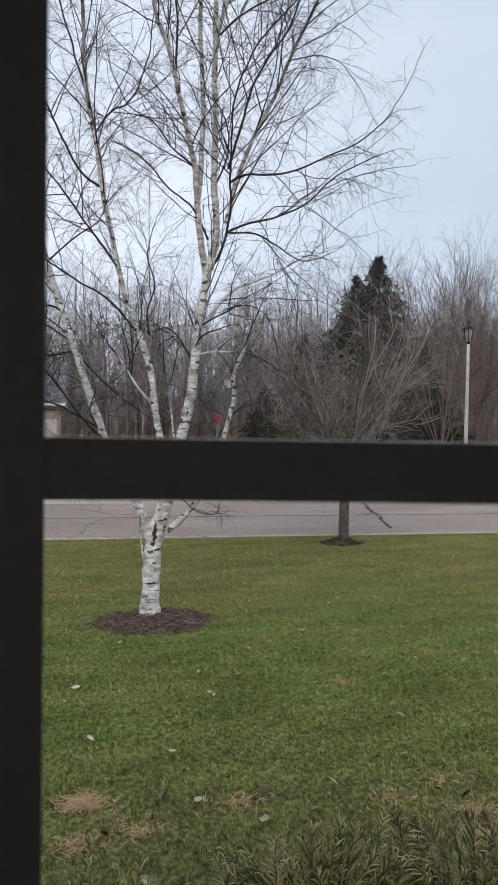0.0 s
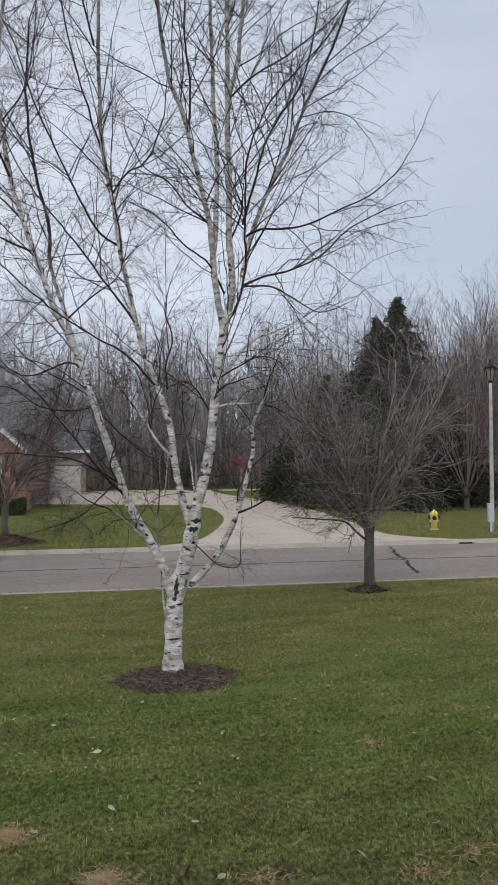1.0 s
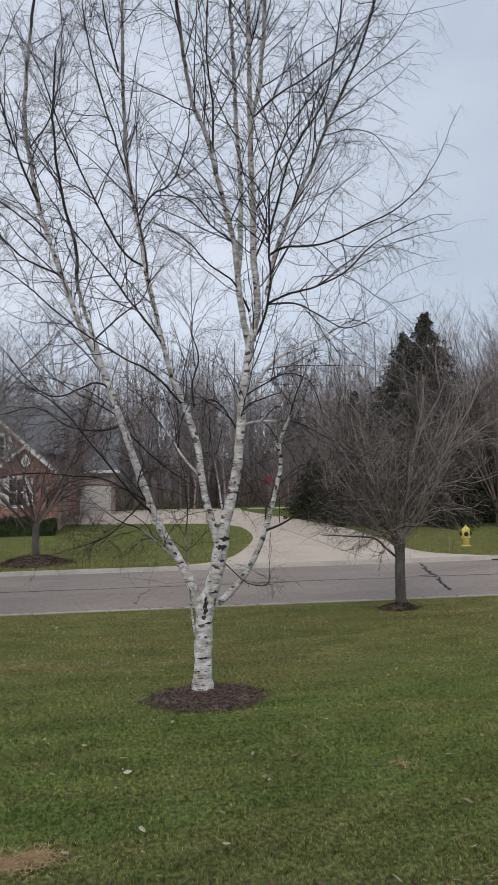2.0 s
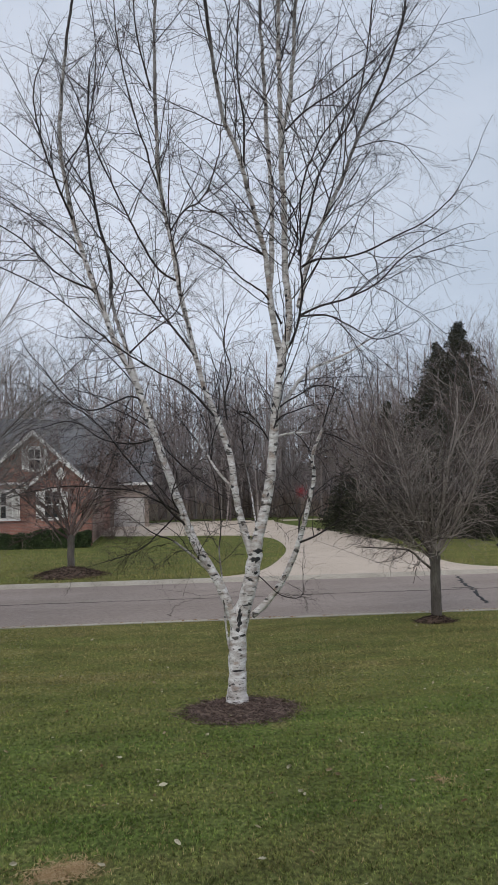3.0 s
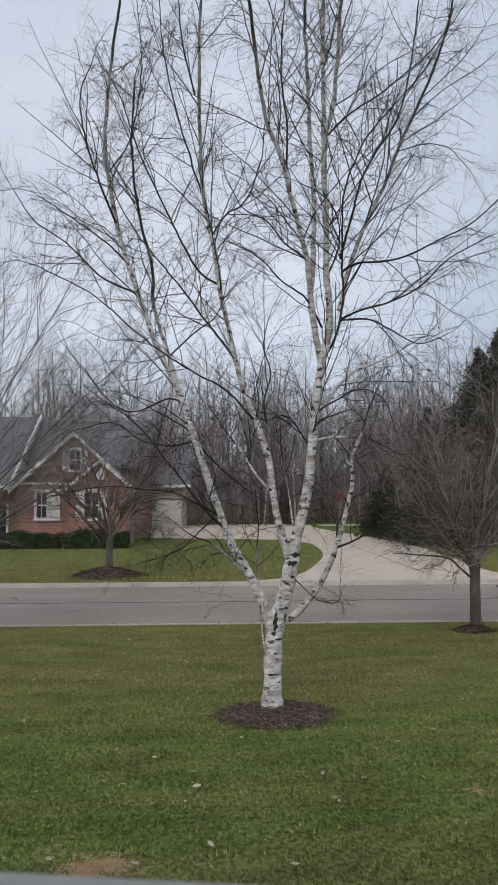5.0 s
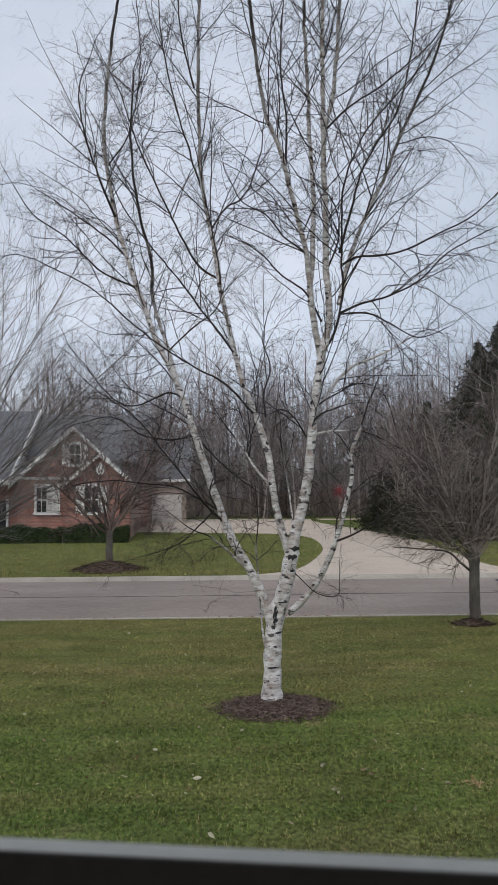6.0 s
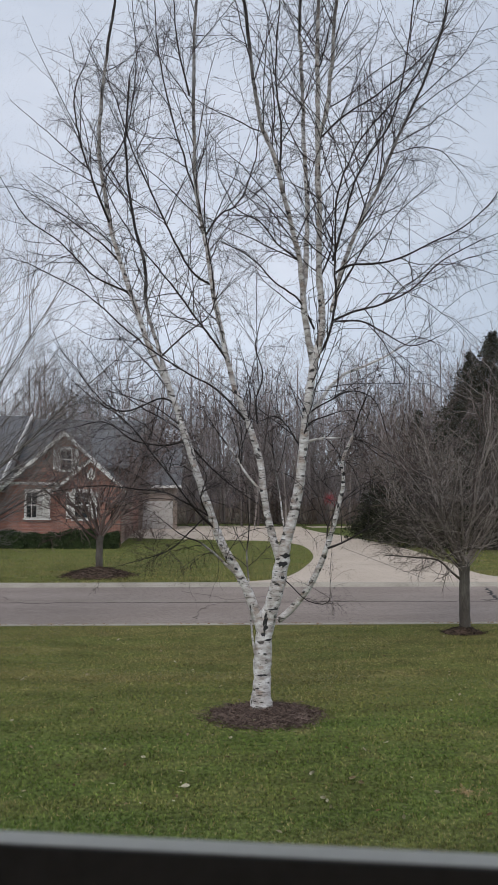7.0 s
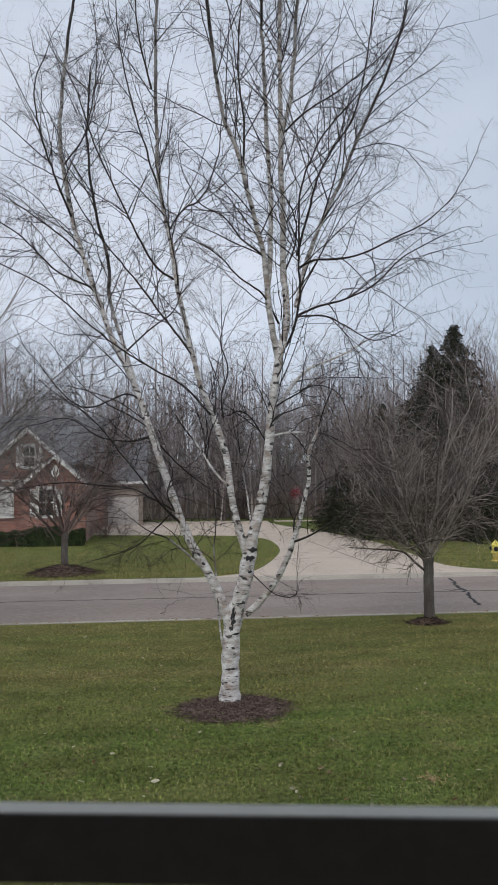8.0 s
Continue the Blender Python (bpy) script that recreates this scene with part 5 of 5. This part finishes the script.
for turn, r0, reach, z in ((90, 0.075, 0.20, 0.455), (0, 0.052, 0.19, 0.475), (180, 0.052, 0.19, 0.475)):
    side = pose(0, 0, z, 0, 0, turn) @ pose(0, 0, 0, 0, 90, 0)
    nozzle = part("nozzle", lathe([(r0 * 0.8, 0.10), (r0 * 0.82, reach - 0.05), (r0, reach - 0.045)], 14), HYDRANT_YELLOW, hydrant, at=side)
    part("cap", lathe([(r0 * 1.05, reach - 0.045), (r0 * 1.12, reach - 0.03), (r0 * 1.1, reach), (r0 * 0.8, reach + 0.015), (0.022, reach + 0.018), (0.02, reach + 0.04)], 14),
         BLACK_IRON, nozzle, "black cap")
for k in range(8):
    w = 2 * math.pi * k / 8
    part("bolt", boxed(0.145 * math.cos(w) - 0.01, 0.145 * math.cos(w) + 0.01, 0.145 * math.sin(w) - 0.01, 0.145 * math.sin(w) + 0.01, 0.352, 0.37), HYDRANT_YELLOW, hydrant)

# ---- street lamp, its box, a marker ----
lamp = thing("street_lamp", pose(14.4, 24.3, 0), "pale concrete street lamp post with a dark lantern", "lamp")
part("pole", lathe([(0.085, -0.1), (0.082, 0.6), (0.070, 2.5), (0.060, 4.4), (0.052, 5.42)], 12), POLE_CONCRETE, lamp)
part("collar", lathe([(0.058, 5.40), (0.08, 5.43), (0.08, 5.47), (0.045, 5.52)], 12), BLACK_IRON, lamp)
lantern = part("lantern", lathe([(0.10, 5.52), (0.118, 5.53), (0.172, 5.92), (0.162, 5.93)], 6), LAMP_GLASS, lamp, "frosted six-sided lantern glass")
for k in range(6):
    w = 2 * math.pi * k / 6
    T = Tubes()
    T.add([Vector((0.120 * math.cos(w), 0.120 * math.sin(w), 5.52)), Vector((0.178 * math.cos(w), 0.178 * math.sin(w), 5.94))], [0.018, 0.018], 4)
    part("rib", T.mesh("rib"), BLACK_IRON, lantern)
part("cap", lathe([(0.26, 5.92), (0.25, 5.96), (0.14, 6.08), (0.06, 6.13), (0.045, 6.18), (0.065, 6.22), (0.02, 6.28)], 12), BLACK_IRON, lamp, "dark lantern roof")
box = part("meter_box", boxed(-0.22, -0.03, -0.17, -0.04, 0.36, 0.98, 0.02), UTILITY_GREY, lamp, "pale grey-blue utility box strapped to the pole")
part("box_lid", boxed(-0.235, -0.015, -0.18, -0.03, 0.98, 1.03, 0.012), UTILITY_GREY, box)
part("conduit", boxed(-0.16, -0.09, -0.16, -0.10, -0.05, 0.36, 0.01), UTILITY_GREY, box)
part("strap", lathe([(0.086, 0.80), (0.09, 0.81), (0.09, 0.84), (0.086, 0.85)], 12), BLACK_IRON, lamp)
marker = thing("marker_post", pose(15.35, 25.1, 0), "slim red marker post with a black foot", "post")
part("post", boxed(-0.035, 0.035, -0.012, 0.012, 0.22, 1.28, 0.006), MARKER_RED, marker)
part("foot", boxed(-0.06, 0.06, -0.06, 0.06, -0.05, 0.24, 0.015), BLACK_IRON, marker)
part("band", boxed(-0.037, 0.037, -0.014, 0.014, 1.05, 1.12), WHITE_TRIM, marker)

# ---- fallen leaves ----
rng = random.Random(17)


def leaf_mesh(seed):
    """One curled leaf with a mid-rib fold and a stalk."""
    r = random.Random(seed)
    bm = bmesh.new()
    n, ribs = 7, []
    for i in range(n):
        t = i / (n - 1)
        w = 0.5 * math.sin(math.pi * min(1, t * 0.97 + 0.03)) ** 0.8 * (1 + 0.12 * r.uniform(-1, 1))
        x = t - 0.5
        curl = 0.22 * (t - 0.5) ** 2
        ribs.append([bm.verts.new((x, -w * 0.62, curl + 0.22 * w)), bm.verts.new((x, 0, curl)), bm.verts.new((x, w * 0.62, curl + 0.14 * w))])
    for a, b in zip(ribs, ribs[1:]):
        bm.faces.new((a[0], b[0], b[1], a[1]))
        bm.faces.new((a[1], b[1], b[2], a[2]))
    tail = [bm.verts.new(v) for v in ((-0.5, -0.02, 0.055), (-0.8, -0.015, 0.06), (-0.8, 0.015, 0.07), (-0.5, 0.02, 0.055))]
    bm.faces.new(tail)
    bmesh.ops.solidify(bm, geom=bm.faces[:], thickness=0.02)
    me = bpy.data.meshes.new("fallen_leaf")
    bm.to_mesh(me)
    bm.free()
    return me


pale, brown = [leaf_mesh(s) for s in (1, 2, 3)], [leaf_mesh(s) for s in (4, 5)]
for me in pale:
    me.materials.append(DRY_LEAF)
for me in brown:
    me.materials.append(BROWN_LEAF)


def fallen_leaf(x, y, size, colour):
    me = rng.choice(pale if colour == "pale" else brown)
    ob = new("fallen_leaf", me)
    ob.matrix_basis = pose(x, y, 0.038 + size * 0.16, rng.uniform(-28, 28), rng.uniform(-28, 28), rng.uniform(0, 360)) @ Matrix.Diagonal((size, size, size, 1))
    tagged(ob, "%s dry fallen leaf on the grass" % ("pale cream" if colour == "pale" else "curled brown"), "leaf", "fallen leaves on the lawn")


for x, y, size in ((2.71, 5.56, 0.09), (1.26, 6.95, 0.08), (1.61, 6.80, 0.09), (1.66, 6.70, 0.07), (0.09, 6.75, 0.08), (0.61, 6.91, 0.09), (1.25, 4.59, 0.10),
                   (0.60, 4.68, 0.09), (0.41, 3.76, 0.15), (1.17, 4.25, 0.09), (1.75, 4.62, 0.08), (0.95, 4.70, 0.06)):
    fallen_leaf(x, y, size, "pale")
for _ in range(190):
    y = rng.uniform(4.0, 13.8)
    x = y * 0.2 + rng.uniform(-1, 1) * (0.3 + 0.48 * y)
    fallen_leaf(x, y, rng.uniform(0.035, 0.068), "pale" if rng.random() < 0.8 else "brown")
for x, y, size in ((0.50, 3.05, 0.13), (0.20, 4.3, 0.08), (2.4, 4.35, 0.10), (2.55, 4.25, 0.09)):
    fallen_leaf(x, y, size, "brown")

# ---- the window that the view goes through, and the room behind it ----
IN = pose(0, 0, 0, 0, 0, -10.96)
D0 = 0.2135                       # room face of the glazing bars
window = thing("window_1", IN, "divided window with dark inner and grey outer glazing bars", "window", kind="structure")
# outer columns are unseen, added so more daylight reaches the room
U0, U1, Z0, Z1 = -1.3365, 1.3365, 1.74, 3.60
bars_u = [-0.1485 + 0.297 * k for k in (-3, -2, -1, 0, 1, 2, 3, 4)]
bars_z = [2.1002, 2.4762, 2.8522, 3.2282]
W_BAR, H_BAR = 0.030, 0.022
xs = [U0] + [v for u in bars_u for v in (u, u + W_BAR)] + [U1]
zs = [Z0] + [v for z in bars_z for v in (z, z + H_BAR)] + [Z1]
for u in bars_u:
    part("muntin", boxed(u, u + W_BAR, D0, D0 + 0.0012, Z0, Z1, 0.0006), BAR_DARK, window)
    part("outer_muntin", boxed(u + 0.006, u + W_BAR - 0.006, D0 + 0.0014, D0 + 0.0094, Z0, Z1), BAR_LIGHT, window, "grey outer bar")
for z in bars_z:
    for a, b in zip(xs[0::2], xs[1::2]):
        part("muntin", boxed(a + 0.0002, b - 0.0002, D0, D0 + 0.0012, z, z + H_BAR, 0.0006), BAR_DARK, window)
        part("outer_muntin", boxed(a - 0.0058, b + 0.0058, D0 + 0.0014, D0 + 0.0094, z + 0.0006, z + H_BAR), BAR_LIGHT, window, "grey outer bar")
for a, b in zip(xs[0::2], xs[1::2]):
    for c, d in zip(zs[0::2], zs[1::2]):
        pane = part("pane", boxed(a - 0.0055, b + 0.0055, D0 + 0.0120, D0 + 0.0145, c - 0.006, d + 0.006), PANE, window)
        pane.visible_shadow = False
part("window_frame", boxed(U0 - 0.05, U0, D0 - 0.012, D0 + 0.03, Z0 - 0.05, Z1 + 0.05, 0.003), BAR_DARK, window)
part("window_frame", boxed(U1, U1 + 0.05, D0 - 0.012, D0 + 0.03, Z0 - 0.05, Z1 + 0.05, 0.003), BAR_DARK, window)
part("window_frame", boxed(U0, U1, D0 - 0.012, D0 + 0.03, Z0 - 0.05, Z0, 0.003), BAR_DARK, window)
part("window_frame", boxed(U0, U1, D0 - 0.012, D0 + 0.03, Z1, Z1 + 0.05, 0.003), BAR_DARK, window)
part("window_sill", boxed(U0 - 0.08, U1 + 0.08, D0 - 0.07, D0 - 0.012, Z0 - 0.08, Z0 - 0.052, 0.004), BAR_DARK, window)


def room_wall(name, x0, x1, y0, y1, z0, z1, mat, label, category):
    tagged(part(name, boxed(x0, x1, y0, y1, z0, z1), mat, at=IN), label, category, kind="structure")


YW0, YW1 = D0 - 0.05, D0 + 0.12
for x0, x1, z0, z1 in ((-2.6, U0 - 0.05, -0.1, 4.0), (U1 + 0.05, 2.6, -0.1, 4.0), (U0 - 0.05, U1 + 0.05, -0.1, Z0 - 0.05), (U0 - 0.05, U1 + 0.05, Z1 + 0.05, 4.0)):
    room_wall("wall_window", x0, x1, YW0, YW1, z0, z1, ROOM_PAINT, "plain painted wall round the window", "wall")
# unseen opening added in the back wall so daylight brightens the bars' room side
for x0, x1, z0, z1 in ((-2.6, -1.3, -0.1, 4.0), (1.3, 2.6, -0.1, 4.0), (-1.3, 1.3, -0.1, 1.75), (-1.3, 1.3, 3.6, 4.0)):
    room_wall("wall_back", x0, x1, -3.2, -3.05, z0, z1, ROOM_PAINT, "plain painted unseen back wall with an opening added to let in daylight", "wall")
room_wall("wall_side", -2.75, -2.6, -3.2, YW1, -0.1, 4.0, ROOM_PAINT, "plain painted room wall", "wall")
room_wall("wall_side", 2.6, 2.75, -3.2, YW1, -0.1, 4.0, ROOM_PAINT, "plain painted room wall", "wall")
room_wall("floor", -2.6, 2.6, -3.05, YW0, 0.98, 1.08, ROOM_FLOOR, "brown oak room floor", "floor")
room_wall("ceiling", -2.75, 2.75, -3.2, YW1, 4.0, 4.12, ROOM_PAINT, "plain painted ceiling", "ceiling")


# ---- grass blades ----
def grass(name, n, y0, y1, half0, half1, height, width, seed, label):
    """Single bent blades on a fan of lawn, denser near the window."""
    g = np.random.default_rng(seed)
    y = y0 + (y1 - y0) * g.random(n) ** 1.25
    x = y * 0.2 + g.uniform(-1, 1, n) * (half0 + half1 * y)
    # street, drive and beds stay bare
    ok = (y < 15.2 - 0.045 * x) | (y > 22.72 - 0.045 * x)
    ok &= ((x - 1.04) / 0.62) ** 2 + ((y - 8.98) / 0.50) ** 2 > 1 - 0.35 * g.random(n)
    ok &= ((x - 5.58) / 0.5) ** 2 + ((y - 14.05) / 0.27) ** 2 > 1
    ok &= ((x + 2.6) / 1.05) ** 2 + ((y - 25.2) / 1.15) ** 2 > 1
    left = np.interp(y, [22, 24, 28.3, 33, 38.8, 42, 44, 46], [1.7, 3.5, 5.0, 6.1, 6.7, 6.3, 4.8, -1])
    right = np.interp(y, [22.5, 24.5, 29.5, 36.5, 47.7], [11.9, 10.3, 10.9, 11.6, 11.4])
    ok &= ~((y > 22.0) & (x > left) & (x < right))
    # clumps: taller and shorter tufts, with thin spots between
    tuft = g.random((256, 256))
    cell = tuft[(x * 14).astype(int) % 256, (y * 11).astype(int) % 256]
    ok &= g.random(n) < 0.35 + 0.9 * cell
    x, y, cell = x[ok], y[ok], cell[ok]
    n = len(x)
    w = g.uniform(0, 2 * np.pi, n)
    h = height * g.uniform(0.45, 1.25, n) * (0.55 + 0.9 * cell)
    bend = g.uniform(0.2, 1.3, n) * h
    v = g.uniform(0, 2 * np.pi, n)
    wd = width * g.uniform(0.6, 1.3, n)
    a = np.column_stack([x - np.cos(w) * wd, y - np.sin(w) * wd, np.full(n, -0.004)])
    b = np.column_stack([x + np.cos(w) * wd, y + np.sin(w) * wd, np.full(n, -0.004)])
    c = np.column_stack([x + np.cos(v) * bend, y + np.sin(v) * bend, h])
    verts = np.stack([a, b, c], axis=1).reshape(-1, 3)
    return tagged(part(name, np_mesh(name, verts, np.arange(3 * n).reshape(-1, 3)), BLADES), label, "grass", kind="stuff")


grass("grass", 560000, 2.4, 15.5, 0.35, 0.53, 0.023, 0.0034, 1, "short mown grass of the near lawn")
grass("grass", 120000, 22.9, 46.0, 2.0, 0.46, 0.055, 0.009, 2, "short mown grass across the street")


# straw-coloured worn spots with matted dead blades
def thatch_patch(x, y, size, n, seed):
    g = np.random.default_rng(seed)
    w, q = g.uniform(0, 2 * np.pi, n), np.abs(g.normal(0, 0.55, n)) * size
    px, py = q * np.cos(w) * 1.3, q * np.sin(w)
    v, L = g.uniform(0, 2 * np.pi, n), g.uniform(0.03, 0.09, n)
    a = np.column_stack([px, py, g.uniform(0.012, 0.030, n)])
    d = np.column_stack([np.cos(v) * L, np.sin(v) * L, g.normal(0, 0.008, n)])
    s = np.column_stack([-np.sin(v), np.cos(v), np.zeros(n)]) * 0.003
    verts = np.stack([a - s, a + s, a + d], axis=1).reshape(-1, 3)
    ob = part("thatch_patch", np_mesh("thatch_patch", verts, np.arange(3 * n).reshape(-1, 3)), STRAW, at=pose(x, y, 0))
    tagged(ob, "matted straw-coloured dead grass in the lawn", "dead grass", kind="stuff")


thatch_patch(0.10, 4.75, 0.13, 1000, 0)
thatch_patch(2.55, 4.12, 0.16, 260, 1)
thatch_patch(1.07, 4.55, 0.16, 160, 2)
thatch_patch(2.07, 4.40, 0.20, 160, 3)
thatch_patch(0.03, 4.30, 0.20, 220, 4)
thatch_patch(2.55, 6.49, 0.20, 150, 5)
thatch_patch(-0.71, 5.40, 0.20, 800, 6)
thatch_patch(-0.55, 5.46, 0.16, 700, 7)
thatch_patch(0.42, 4.33, 0.18, 160, 8)
thatch_patch(2.54, 4.57, 0.20, 140, 9)
thatch_patch(2.46, 3.81, 0.20, 240, 10)

# leaf bits and grit caught along the near kerb
T = Tubes()
r = random.Random(41)
for _ in range(260):
    q = street(r.uniform(-6, 11), 15.30 + abs(r.gauss(0, 0.10)), 0.0)
    q.z = 0.018 if q.y < 15.42 - 0.045 * q.x else -0.078
    d = Vector((r.gauss(0, 1), r.gauss(0, 1), r.gauss(0, 0.3))).normalized() * r.uniform(0.012, 0.04)
    T.add([q - d, q, q + d], [0.003, r.uniform(0.006, 0.014), 0.003], 4)
tagged(part("kerb_litter", T.mesh("kerb_litter"), BROWN_LEAF), "brown leaf bits and grit along the kerb", "litter", kind="stuff")
